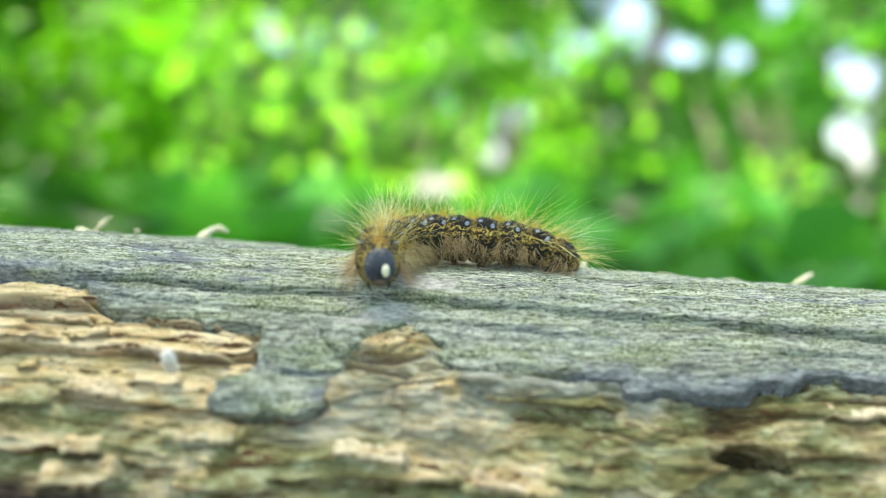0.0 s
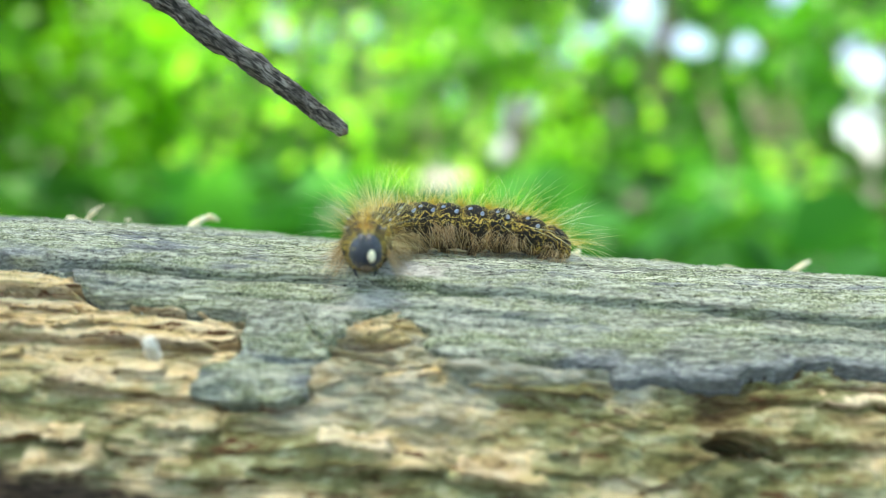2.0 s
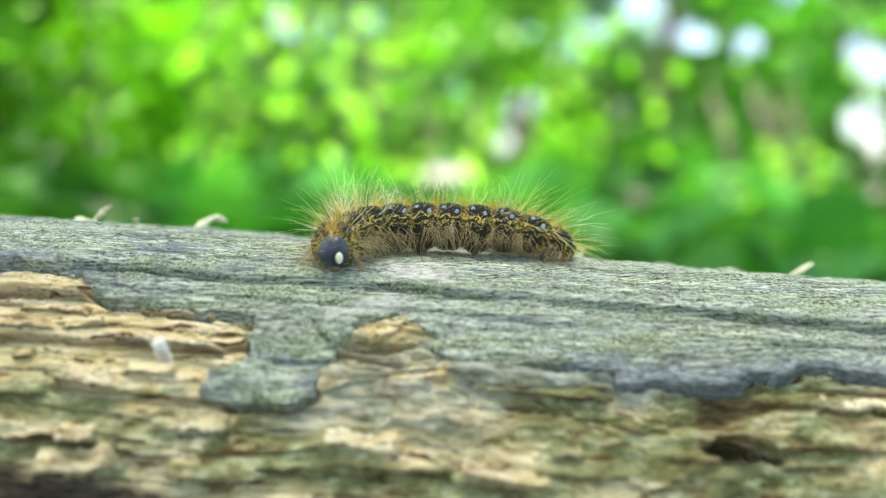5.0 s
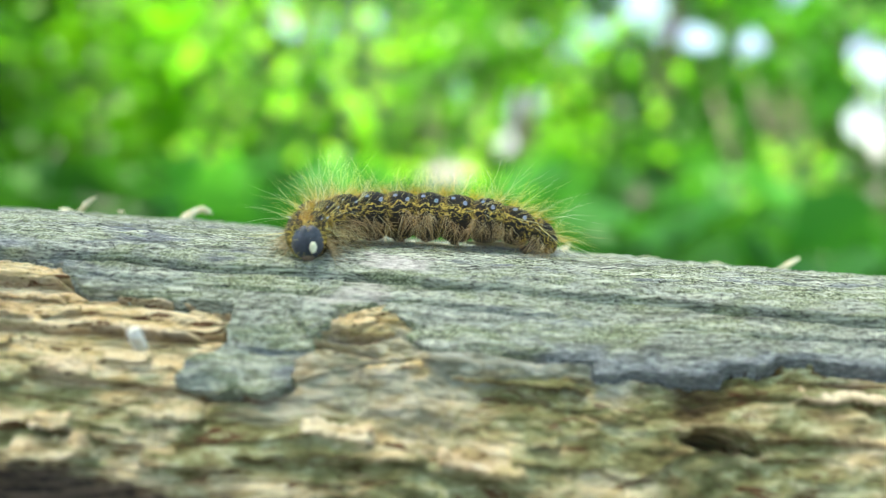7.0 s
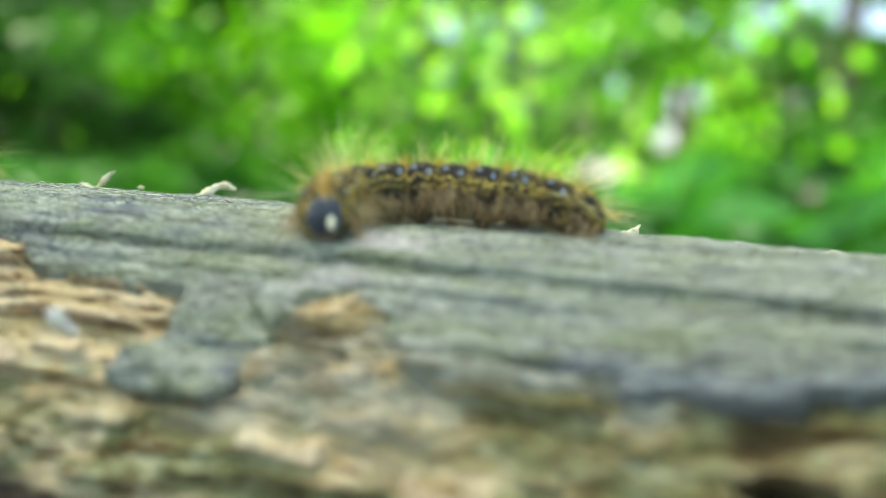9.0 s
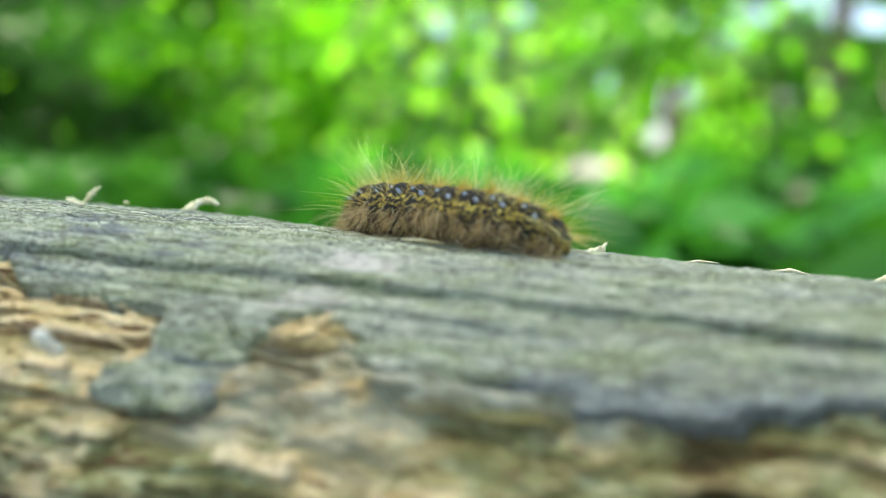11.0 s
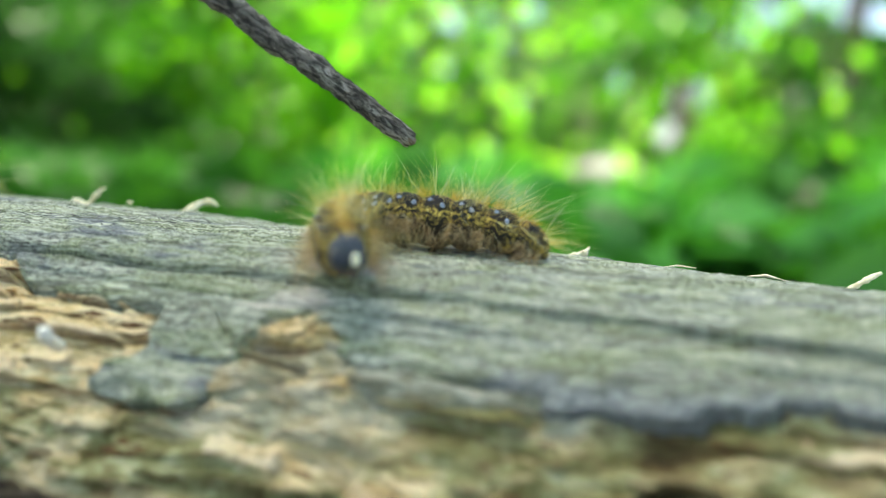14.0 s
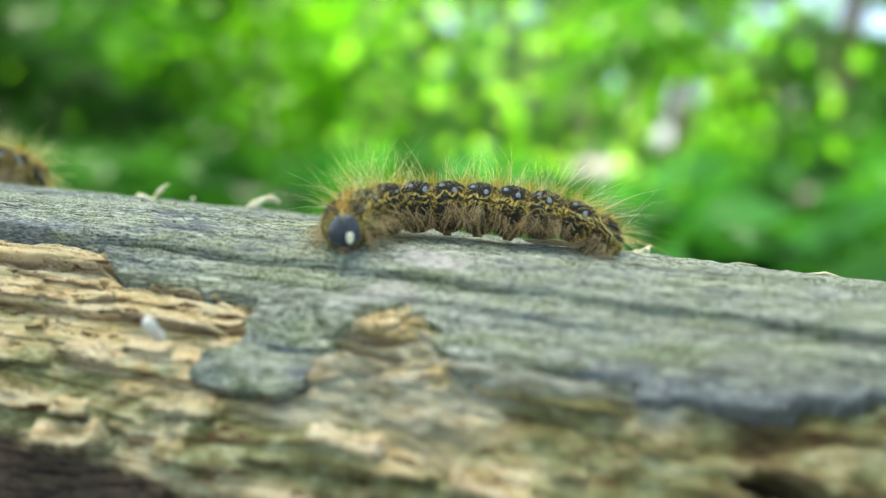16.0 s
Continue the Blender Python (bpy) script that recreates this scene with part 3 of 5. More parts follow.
# proud layers of split wood: from x to x, lower edge at either end in degrees, width in degrees, height
LAYERS = [
    (-0.0607, -0.0492, 37.8, 37.7, 2.4, 0.0016),
    (-0.0672, -0.0497, 47.9, 47.4, 3.4, 0.0017),
    (-0.0518, -0.0450, 47.2, 44.5, 2.4, 0.0012),
    (-0.0455, -0.0278, 48.3, 48.9, 2.4, 0.0018),
    (-0.0563, -0.0536, 54.7, 53.2, 3.4, 0.0013),
    (-0.0504, -0.0410, 58.2, 59.1, 4.4, 0.0024),
    (-0.0486, -0.0425, 69.3, 68.8, 4.8, 0.0024),
    (-0.0418, -0.0335, 55.3, 55.3, 4.1, 0.0012),
    (-0.0608, -0.0498, 61.8, 61.1, 5.1, 0.0013),
    (-0.0517, -0.0396, 75.6, 74.0, 6.8, 0.0022),
    (-0.0584, -0.0510, 67.3, 68.0, 5.1, 0.0016),
    (-0.0431, -0.0294, 40.6, 40.9, 1.4, 0.0009),
    (-0.0592, -0.0475, 42.8, 42.2, 2.0, 0.0009),
    (0.0492, 0.0720, 53.0, 51.6, 4.2, 0.0026),
    (-0.0109, -0.0003, 44.7, 44.4, 2.4, 0.0007),
    (-0.0073, 0.0032, 53.7, 51.5, 3.1, 0.0014),
    (-0.0150, -0.0033, 66.4, 67.6, 5.1, 0.0022),
    (0.0032, 0.0249, 53.6, 53.6, 3.7, 0.0012),
    (-0.0147, 0.0040, 70.4, 69.8, 5.1, 0.0018),
    (0.0111, 0.0269, 69.5, 68.6, 5.1, 0.0016),
    (-0.0375, -0.0251, 65.8, 65.7, 4.1, 0.0013),
    (-0.0353, -0.0203, 74.5, 73.9, 5.1, 0.0015),
    (0.0030, 0.0170, 70.2, 71.4, 4.6, 0.0022),
    (0.0145, 0.0200, 65.6, 65.2, 3.2, 0.0018),
    (0.0045, 0.0130, 43.6, 44.0, 2.2, 0.0006),
]


def wood_layer(log, x0, x1, ta, tb, width, lift, mat, seed):
    """A thin splintered plate that rises from the wood towards its broken lower edge."""
    nx, nt = 60, 7
    verts, faces = [], []
    for i in range(nx):
        k = i / (nx - 1)
        x = x0 + (x1 - x0) * k
        ends = min(1.0, 8 * k + 0.3 * noise.noise((seed, 1, 2)), 6 * (1 - k) + 0.3 * noise.noise((seed, 5, 2)))
        low = ta + (tb - ta) * k + 0.7 * noise.noise((x * 300, seed, 0)) + 0.7 * noise.noise((x * 1300, seed, 3))
        w = width * (0.8 + 0.5 * noise.noise((x * 160, seed, 5))) + 0.2
        for j in range(nt):
            q = j / (nt - 1)
            th = low - w * (1 - min(q * 1.2, 1.0))
            h = lift * (0.1 + 0.9 * q) - 0.0030 * (1 - ends) + 0.0006 * noise.noise((x * 350, th * 0.9, seed)) if j < nt - 1 else -0.0040
            if j == 0:
                h = -0.0030
            if j == nt - 1:
                th -= 0.8
            r = LOG_R - 0.0017 + h
            a = radians(th)
            verts.append((x, -r * math.sin(a), LOG_Z + LOG_FALL * x + r * math.cos(a)))
    for i in range(nx - 1):
        for j in range(nt - 1):
            a = i * nt + j
            faces.append((a, a + 1, a + nt + 1, a + nt))
    for i in (0, nx - 1):
        faces.append(tuple(i * nt + j for j in range(nt)))
    me = mesh_of("wood_layer", verts, faces, mat)
    # the plate's underside is coloured red-brown to stand in for its shadow
    me.attributes.new("break_shade", "FLOAT", "POINT").data.foreach_set("value", [1.0 if k % nt == nt - 1 else 0.25 if k % nt == nt - 2 else 0.0 for k in range(len(verts))])
    part("wood_layer", me, log)


LOG = build_log()
for n, (x0, x1, ta, tb, width, lift) in enumerate(LAYERS):
    wood_layer(LOG, x0, x1, ta, tb, width, lift, M_WOOD_PALE if n in (3, 5, 13, 16, 22) else M_WOOD, n + 1)

# ---- woodland ----
# openings in the foliage: bearing and height in degrees seen from the log, half width
SKY_GAPS = [
    (-12.60, 12.90, 0.60),
    (-6.45, 12.85, 0.60),
    (-0.75, 1.75, 0.92),
    (13.28, 13.83, 0.90),
    (14.86, 12.61, 1.10),
    (16.23, 11.59, 0.60),
    (17.56, 11.13, 0.60),
    (20.36, 10.58, 0.65),
    (23.15, 13.98, 0.70),
    (27.16, 9.52, 0.70),
    (28.96, 8.66, 0.90),
    (27.27, 5.17, 0.80),
    (28.46, 3.11, 0.80),
    (29.18, 0.28, 0.75),
    (5.04, 6.81, 0.90),
    (4.35, 4.36, 0.75),
    (13.25, 0.40, 0.60),
    (7.49, 10.98, 0.40),
    (5.64, 12.19, 0.35),
    (20.41, -1.98, 0.35),
    (35.06, 9.10, 1.00),
    (33.84, 2.42, 0.80),
    (37.86, 5.57, 0.90),
    (13.87, 13.70, 0.41),
    (12.61, 6.56, 0.47),
    (12.26, 12.16, 0.46),
    (28.94, 5.90, 0.37),
    (10.11, 12.11, 0.46),
    (15.70, 11.29, 0.38),
    (21.27, 10.31, 0.48),
    (11.13, 15.02, 0.49),
    (36.05, 3.82, 0.39),
    (37.90, 4.26, 0.34),
    (32.15, 5.42, 0.43),
    (24.74, 11.23, 0.37),
]
# thin sprays of leaves, added as sun flecks, with the sunlight in their colour
SPRAYS = [
    (-3.00, 1.60, 1.00, 2.7, 1),
    (1.50, 1.50, 0.90, 2.7, 1),
    (-4.30, 2.00, 0.80, 2.8, 1),
    (3.00, 0.60, 0.70, 2.9, 0),
    (-2.0, -0.2, 0.70, 2.8, 0),
    (26.5, -2.2, 0.90, 1.8, 0),
    (24.5, -0.7, 0.90, 1.9, 1),
    (20.8, -1.50, 0.95, 1.7, 1),
    (-13.41, 13.37, 0.90, 3.7, 1),
    (-12.04, 12.30, 1.00, 3.5, 1),
    (-6.58, 12.76, 1.10, 4.1, 1),
    (-24.19, 11.02, 0.50, 3.7, 0),
    (-19.00, 10.48, 0.70, 4.4, 0),
    (-2.25, 10.86, 0.60, 3.5, 0),
    (-25.56, 6.36, 0.60, 4.5, 0),
    (-22.53, 6.51, 0.50, 4.2, 0),
    (-22.21, 4.81, 0.45, 4.5, 0),
    (-18.78, 1.38, 0.60, 4.5, 0),
    (-0.59, 6.02, 0.70, 4.5, 0),
    (-6.41, 5.78, 0.60, 4.1, 0),
    (22.50, 2.69, 0.75, 3.4, 1),
    (24.83, 0.75, 0.60, 4.3, 0),
    (-10.10, 5.52, 0.70, 3.6, 0),
    (-16.77, 8.69, 0.90, 3.8, 0),
    (-14.90, 4.42, 0.80, 4.2, 0),
    (8.95, 7.36, 0.70, 4.0, 0),
    (-18.23, 12.03, 0.60, 3.9, 0),
    (6.07, 7.81, 0.50, 4.5, 1),
    (23.05, 2.30, 0.70, 4.1, 1),
    (8.90, 12.88, 0.50, 3.8, 0),
    (23.83, 6.82, 0.50, 3.7, 0),
    (11.02, 2.86, 0.60, 4.4, 0),
    (10.14, 10.12, 0.90, 4.0, 0),
    (11.33, 11.63, 0.80, 4.3, 0),
    (7.31, 6.99, 0.80, 3.8, 1),
    (22.13, 3.47, 0.60, 3.6, 1),
    (-17.56, 6.72, 0.90, 4.0, 0),
    (-18.29, 8.24, 0.80, 4.4, 0),
    (-19.39, 9.32, 1.00, 3.6, 0),
    (-17.69, 10.18, 0.90, 4.4, 0),
    (-15.63, 7.96, 1.00, 4.5, 0),
    (-14.08, 6.83, 0.80, 4.4, 0),
    (-18.35, 4.74, 0.90, 4.4, 0),
    (-16.46, 3.59, 0.80, 3.4, 0),
    (9.32, 10.93, 1.00, 4.2, 0),
    (12.12, 12.37, 0.80, 4.4, 0),
    (16.08, 8.72, 0.90, 3.5, 0),
    (3.16, 9.86, 0.60, 3.7, 0),
    (6.08, 5.78, 0.80, 3.7, 0),
    (-9.26, 8.96, 0.50, 4.0, 0),
    (-10.11, 11.26, 0.64, 3.9, 0),
    (23.09, 6.02, 0.42, 4.0, 0),
    (34.42, 6.81, 0.31, 4.3, 0),
    (27.20, 11.26, 0.41, 3.4, 0),
    (7.67, 2.97, 0.49, 3.5, 0),
    (18.57, 13.66, 0.34, 3.6, 0),
    (14.78, 15.24, 0.47, 3.5, 0),
    (0.44, 8.44, 0.62, 3.5, 0),
    (-3.28, 10.35, 0.52, 4.6, 0),
    (34.11, 8.99, 0.28, 4.4, 0),
    (26.94, 8.23, 0.51, 3.5, 1),
    (7.04, 1.46, 0.69, 4.0, 0),
    (-7.33, 7.06, 0.50, 3.8, 1),
    (-17.38, 4.02, 0.33, 3.8, 0),
    (31.58, 3.50, 0.65, 3.8, 0),
    (18.08, 13.75, 0.63, 4.2, 0),
    (-4.15, 10.33, 0.45, 4.1, 0),
    (-16.91, 4.56, 0.33, 3.8, 0),
    (35.57, 7.11, 0.49, 3.6, 1),
    (8.60, 5.73, 0.52, 3.8, 0),
    (32.65, 8.91, 0.55, 3.5, 0),
    (-12.84, 10.28, 0.21, 4.1, 0),
    (14.59, 13.03, 0.36, 4.3, 0),
    (33.62, 10.62, 0.33, 3.9, 0),
    (0.99, 7.54, 0.48, 3.5, 0),
    (-9.79, 11.79, 0.33, 3.6, 0),
    (14.24, 12.58, 0.25, 3.8, 0),
    (32.82, 8.55, 0.60, 4.1, 0),
    (-1.31, 4.52, 0.64, 4.3, 0),
]
rng = np.random.default_rng(7)
# more sprays scattered among them, coloured brighter towards the clearing
sow = random.Random(77)
for count, az0, az1, el0, el1 in ((34, -20, -4, 2.0, 11.0), (12, -3, 6, -0.5, 5.0), (10, 16, 30, -1.5, 3.0)):
    for _ in range(count):
        bearing, rise = sow.uniform(az0, az1), sow.uniform(el0, el1)
        if all(math.hypot(bearing - q[0], rise - q[1]) > q[2] + 0.9 for q in SKY_GAPS):
            SPRAYS.append((bearing, rise, sow.uniform(0.45, 0.95), sow.uniform(2.6, 3.4) - (0.9 if rise < 1.0 else 0.0), int(sow.random() < 0.6)))
for _ in range(110):
    bearing, rise = sow.uniform(-19, 42), sow.uniform(0.5, 15.5)
    if all(math.hypot(bearing - q[0], rise - q[1]) > q[2] + 0.9 for q in SKY_GAPS + SPRAYS):
        SPRAYS.append((bearing, rise, sow.uniform(0.35, 0.75), sow.uniform(3.4, 4.6), int(bearing > -20 and sow.random() < 0.6)))


def leaf_mesh(name, centres, size, mat, droop=0.5):
    n = len(centres)
    c = np.asarray(centres)
    yaw, pitch, roll = rng.uniform(0, 2 * np.pi, n), rng.normal(-0.3, droop, n), rng.normal(0, 0.7, n)
    d = np.stack([np.cos(yaw) * np.cos(pitch), np.sin(yaw) * np.cos(pitch), np.sin(pitch)], -1)
    s = np.stack([-np.sin(yaw), np.cos(yaw), np.zeros(n)], -1)
    u = np.cross(d, s)
    s2 = s * np.cos(roll)[:, None] + u * np.sin(roll)[:, None]
    u2 = np.cross(d, s2)
    L = (size * rng.uniform(0.6, 1.3, n))[:, None]
    pts = np.stack([c, c + L * (0.35 * d + 0.30 * s2 + 0.08 * u2), c + L * 0.45 * d, c + L * (0.35 * d - 0.30 * s2 + 0.08 * u2), c + L * (0.75 * d + 0.2 * s2), c + L * (d - 0.12 * u2), c + L * (0.75 * d - 0.2 * s2)], 1).reshape(-1, 3)
    base = np.arange(n)[:, None, None] * 7
    tri = np.array([[0, 1, 2], [0, 2, 3], [1, 4, 2], [4, 5, 2], [2, 5, 6], [2, 6, 3]])
    return mesh_of(name, pts, (base + tri).reshape(-1, 3), mat, False)


def clear(c, extra=0.0, sprays=True):
    """Leaves outside the openings."""
    v = c - np.array([0, 0, 0.088])
    az = np.degrees(np.arctan2(v[:, 0], v[:, 1]))
    el = np.degrees(np.arctan2(v[:, 2], np.hypot(v[:, 0], v[:, 1])))
    ok = np.ones(len(c), bool)
    extra = np.degrees(extra / np.linalg.norm(v, axis=1))
    for a, e, r in SKY_GAPS:
        ok &= np.hypot(az - a, el - e) > r + (0.65 if r >= 0.6 else 0.3) * extra
    for a, e, r, dist, pale in SPRAYS:
        if sprays or pale:
            ok &= np.hypot(az - a, el - e) > (0.7 * r if sprays else 0.3 * r) + 0.3 * extra
    return ok


def build_tree(x, y, height, trunk, crown, leaves, mat, leaf=0.11, low=0.25, label="broadleaf tree with a dense green crown", name="tree"):
    """A tapered trunk with limbs and a crown of leaf clumps; crown: half width."""
    root = tagged(new(name), label, "tree" if name == "tree" else "bush")
    root.location = (x, y, -0.03)
    rng = np.random.default_rng(int(1000 * (x + 50) + 17 * (y + 50)))
    k = 9
    lean = rng.normal(0, 0.02, 2)
    pts = [(lean[0] * height * (i / k) + 0.03 * height * noise.noise((x, i * 0.4, y)) * i / k, lean[1] * height * i / k, height * 0.9 * i / k) for i in range(k + 1)]
    geo = [tube(pts, [trunk * (1.25 if i == 0 else 1 - 0.85 * i / k) for i in range(k + 1)], 10, 0.25)]
    clumps = []
    for j in range(int(10 + height * 2.5)):
        h = height * (low + (0.97 - low) * rng.random())
        i = h / (height * 0.9) * k
        p = Vector(pts[min(int(i), k)])
        a = rng.uniform(0, 2 * np.pi)
        reach = crown * rng.uniform(0.45, 1.0) * (1 - 0.45 * abs(h / height - 0.55))
        q = p + Vector((math.cos(a) * reach, math.sin(a) * reach, reach * rng.uniform(0.0, 0.4)))
        mid = p.lerp(q, 0.5) + Vector((0, 0, 0.08 * reach))
        r = trunk * 0.28 * (1 - 0.6 * h / height)
        geo.append(tube([p, mid, q], [r, r * 0.6, r * 0.2], 5))
        clumps += [q, mid.lerp(q, 0.5), q + Vector((rng.normal(0, 0.2), rng.normal(0, 0.2), 0.1)) * crown]
    part("trunk", mesh_of("trunk", *joined(geo), M_BARK), root)
    cl = np.array([tuple(c) for c in clumps])
    pick = cl[rng.integers(0, len(cl), leaves)]
    c = pick + rng.normal(0, 1, (leaves, 3)) * np.array([0.16, 0.16, 0.11]) * crown
    c = c[c[:, 2] > 0.03]
    c = c[clear(c + np.array([x, y, 0]), leaf)]
    part("crown", leaf_mesh("crown", c, leaf, mat), root)
    return root


# the sunny, shade and deep leaf copies paint lit and shaded parts of the wood
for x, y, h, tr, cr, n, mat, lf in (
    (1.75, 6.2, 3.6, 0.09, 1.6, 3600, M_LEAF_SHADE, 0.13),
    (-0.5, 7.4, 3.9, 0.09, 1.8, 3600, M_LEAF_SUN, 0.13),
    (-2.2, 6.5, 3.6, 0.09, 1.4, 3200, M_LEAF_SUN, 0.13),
    (-4.1, 6.0, 3.6, 0.09, 1.6, 3600, M_LEAF_DEEP_SHADE, 0.13),
    # tall tree outside the view, added to shade the foliage on the left
    (-5.9, 4.0, 7.0, 0.14, 2.3, 3600, M_LEAF_DEEP_SHADE, 0.2),
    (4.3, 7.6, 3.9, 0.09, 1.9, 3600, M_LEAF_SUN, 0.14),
    (-5.6, 8.2, 4.0, 0.09, 2.0, 3600, M_LEAF_DEEP_SHADE, 0.14),
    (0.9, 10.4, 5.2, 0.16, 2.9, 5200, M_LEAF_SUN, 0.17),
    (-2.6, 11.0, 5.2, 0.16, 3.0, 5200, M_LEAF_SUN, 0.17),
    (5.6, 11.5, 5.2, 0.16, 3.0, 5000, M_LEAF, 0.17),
    (-7.5, 12.0, 5.2, 0.16, 3.2, 5000, M_LEAF_DEEP_SHADE, 0.17),
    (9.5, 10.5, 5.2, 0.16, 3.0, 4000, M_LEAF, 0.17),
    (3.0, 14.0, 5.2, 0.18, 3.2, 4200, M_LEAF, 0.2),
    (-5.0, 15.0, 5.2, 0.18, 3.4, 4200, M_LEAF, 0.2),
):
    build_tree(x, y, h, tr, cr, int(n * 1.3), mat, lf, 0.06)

# slender bare-stemmed tree behind the log
build_tree(2.42, 9.0, 11.0, 0.12, 1.5, 1500, M_LEAF, 0.16, 0.52, "slender broadleaf tree with a tall bare trunk")
# tree out of view, added to keep part of the sun off the log
shade_tree = build_tree(-1.9, -1.1, 4.4, 0.05, 1.1, 2600, M_LEAF, 0.13, 0.60, "unseen young broadleaf tree, added to shade the log")


def build_shade_bough(root, centre, spread, count):
    """An unseen leafy bough over the log, added to cut the sun on it."""
    c = Vector(centre) - root.location
    rnd = np.random.default_rng(31)
    limb = tube([(0, 0, 2.3), c * 0.6 + Vector((0, 0, 1.15)), c, c * 1.4 - Vector((0, 0, 1.2))], [0.02, 0.014, 0.009, 0.003], 6)
    part("bough", mesh_of("bough", *limb, M_BARK), root)
    ang, rad = rnd.uniform(0, 2 * np.pi, count), spread * np.sqrt(rnd.random(count))
    p = np.stack([c.x + rad * np.cos(ang), c.y + rad * np.sin(ang), c.z + rnd.normal(0, 0.18, count)], -1)
    part("bough_leaves", leaf_mesh("bough_leaves", p, 0.13, M_LEAF), root)


build_shade_bough(shade_tree, (-0.88, -0.40, 3.0), 1.35, 2000)


def build_shade_canopy():
    """Unseen roof of leaves over the log and behind the viewer, added to cut skylight; open towards the sun and the
    clearing.
    """
    rnd = np.random.default_rng(43)
    n = 15000
    ang, rad = rnd.uniform(0, 2 * np.pi, n), 6.5 * np.sqrt(rnd.random(n))
    c = np.stack([rad * np.cos(ang), -2.6 + rad * np.sin(ang), rnd.uniform(4.0, 6.0, n)], -1)
    up = Vector((-0.38, -0.2, 1.3)).normalized()
    d = c / np.linalg.norm(c, axis=1)[:, None]
    c = c[(d @ np.array(up) < math.cos(radians(26))) & (c[:, 1] < 0.4)]
    c = c[fbm(c[:, 0] * 0.8, c[:, 1] * 0.8, 3, 29) > 0.40]
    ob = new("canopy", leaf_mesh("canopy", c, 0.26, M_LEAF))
    tagged(ob, "unseen green leaf canopy overhead, added to dim the sky", "canopy", kind="stuff")


build_shade_canopy()

# each bush carries its light or shade in its leaf copy
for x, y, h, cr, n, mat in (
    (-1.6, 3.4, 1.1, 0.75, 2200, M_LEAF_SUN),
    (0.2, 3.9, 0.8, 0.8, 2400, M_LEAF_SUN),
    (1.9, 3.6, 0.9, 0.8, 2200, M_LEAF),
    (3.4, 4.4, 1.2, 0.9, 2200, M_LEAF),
    (-3.3, 4.2, 1.2, 0.9, 2200, M_LEAF_DEEP_SHADE),
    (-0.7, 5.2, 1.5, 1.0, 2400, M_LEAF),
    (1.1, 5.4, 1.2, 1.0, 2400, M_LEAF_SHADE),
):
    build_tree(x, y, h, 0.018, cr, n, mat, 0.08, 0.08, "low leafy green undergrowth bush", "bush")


def build_far_woods():
    """Distant wood edge: layers of leaf masses, broken towards the sky."""
    n = 36000
    x, y = rng.uniform(-26, 26, n), rng.uniform(17, 26, n)
    top = 5.5 + 3.5 * fbm(x * 0.25, y * 0.1, 3, 5)
    z = np.abs(rng.random(n)) ** 0.9 * top
    c = np.stack([x, y, z], -1)
    dens = fbm(x * 0.5, z * 0.6, 3, 9)
    c = c[(dens > 0.36) | (z < 2.0)]
    c = c[clear(c, 0.55, False)]
    low = np.stack([rng.uniform(-30, 30, 16000), rng.uniform(17, 27, 16000), rng.uniform(0, 2.6, 16000)], -1)
    c = np.concatenate([c, low[clear(low, 0.55, False)]])
    # the left part takes the leaf copy with shade in its colour
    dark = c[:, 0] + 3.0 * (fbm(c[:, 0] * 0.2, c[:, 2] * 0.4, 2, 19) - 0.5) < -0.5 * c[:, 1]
    for pick, mat, label in ((~dark, M_LEAF, "distant sunlit green woodland foliage"), (dark, M_LEAF_DEEP_SHADE, "distant deep green woodland foliage with shade in its colour")):
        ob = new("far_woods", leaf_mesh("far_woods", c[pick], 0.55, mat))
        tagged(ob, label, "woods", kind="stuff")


def build_undergrowth():
    n = 38000
    y = 0.6 + 8.4 * rng.random(n) ** 1.6
    x = rng.uniform(-1, 1, n) * (0.75 * y + 0.8)
    # thinner growth beside and behind the log, round a trodden spot
    rnd = np.random.default_rng(61)
    ang, rad = rnd.uniform(0, 2 * np.pi, 48000), 0.75 + 6.5 * rnd.random(48000) ** 0.8
    bx, by = rad * np.cos(ang), rad * np.sin(ang)
    out = ((np.abs(bx) > 0.75 * by + 0.8) | (by < 0.6)) & ((np.abs(by - 0.13) > 0.12) | (np.abs(bx) > 0.75))
    out &= fbm(bx * 1.7, by * 1.7, 3, 23) > 0.36
    x, y = np.concatenate([x, bx[out]]), np.concatenate([y, by[out]])
    n = len(x)
    z = rng.random(n) * (0.02 + 0.06 * np.abs(y)) * (0.5 + fbm(x * 1.3, y * 1.3, 3, 15))
    c = np.stack([x, y, z], -1)
    c = c[(clear(c, 0.09) & (z < 0.05 + 0.5 * (y - 0.6))) | (y < 0.6)]
    # shade on the undergrowth is painted by darker leaf copies, chosen by bearing and noise
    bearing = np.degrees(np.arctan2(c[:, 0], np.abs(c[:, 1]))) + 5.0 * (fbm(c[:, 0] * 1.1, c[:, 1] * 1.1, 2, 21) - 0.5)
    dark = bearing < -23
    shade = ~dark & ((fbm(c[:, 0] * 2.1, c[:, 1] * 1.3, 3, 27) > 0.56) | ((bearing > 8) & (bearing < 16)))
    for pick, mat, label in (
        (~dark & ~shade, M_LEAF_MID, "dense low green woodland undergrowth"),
        (shade, M_LEAF_GLOOM, "low green undergrowth with shade in its leaf colour"),
        (dark, M_LEAF_DEEP_SHADE, "dense dark green woodland undergrowth with shade in its colour"),
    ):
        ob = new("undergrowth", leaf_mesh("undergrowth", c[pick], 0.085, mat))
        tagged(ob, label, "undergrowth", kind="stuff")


build_far_woods()
build_undergrowth()


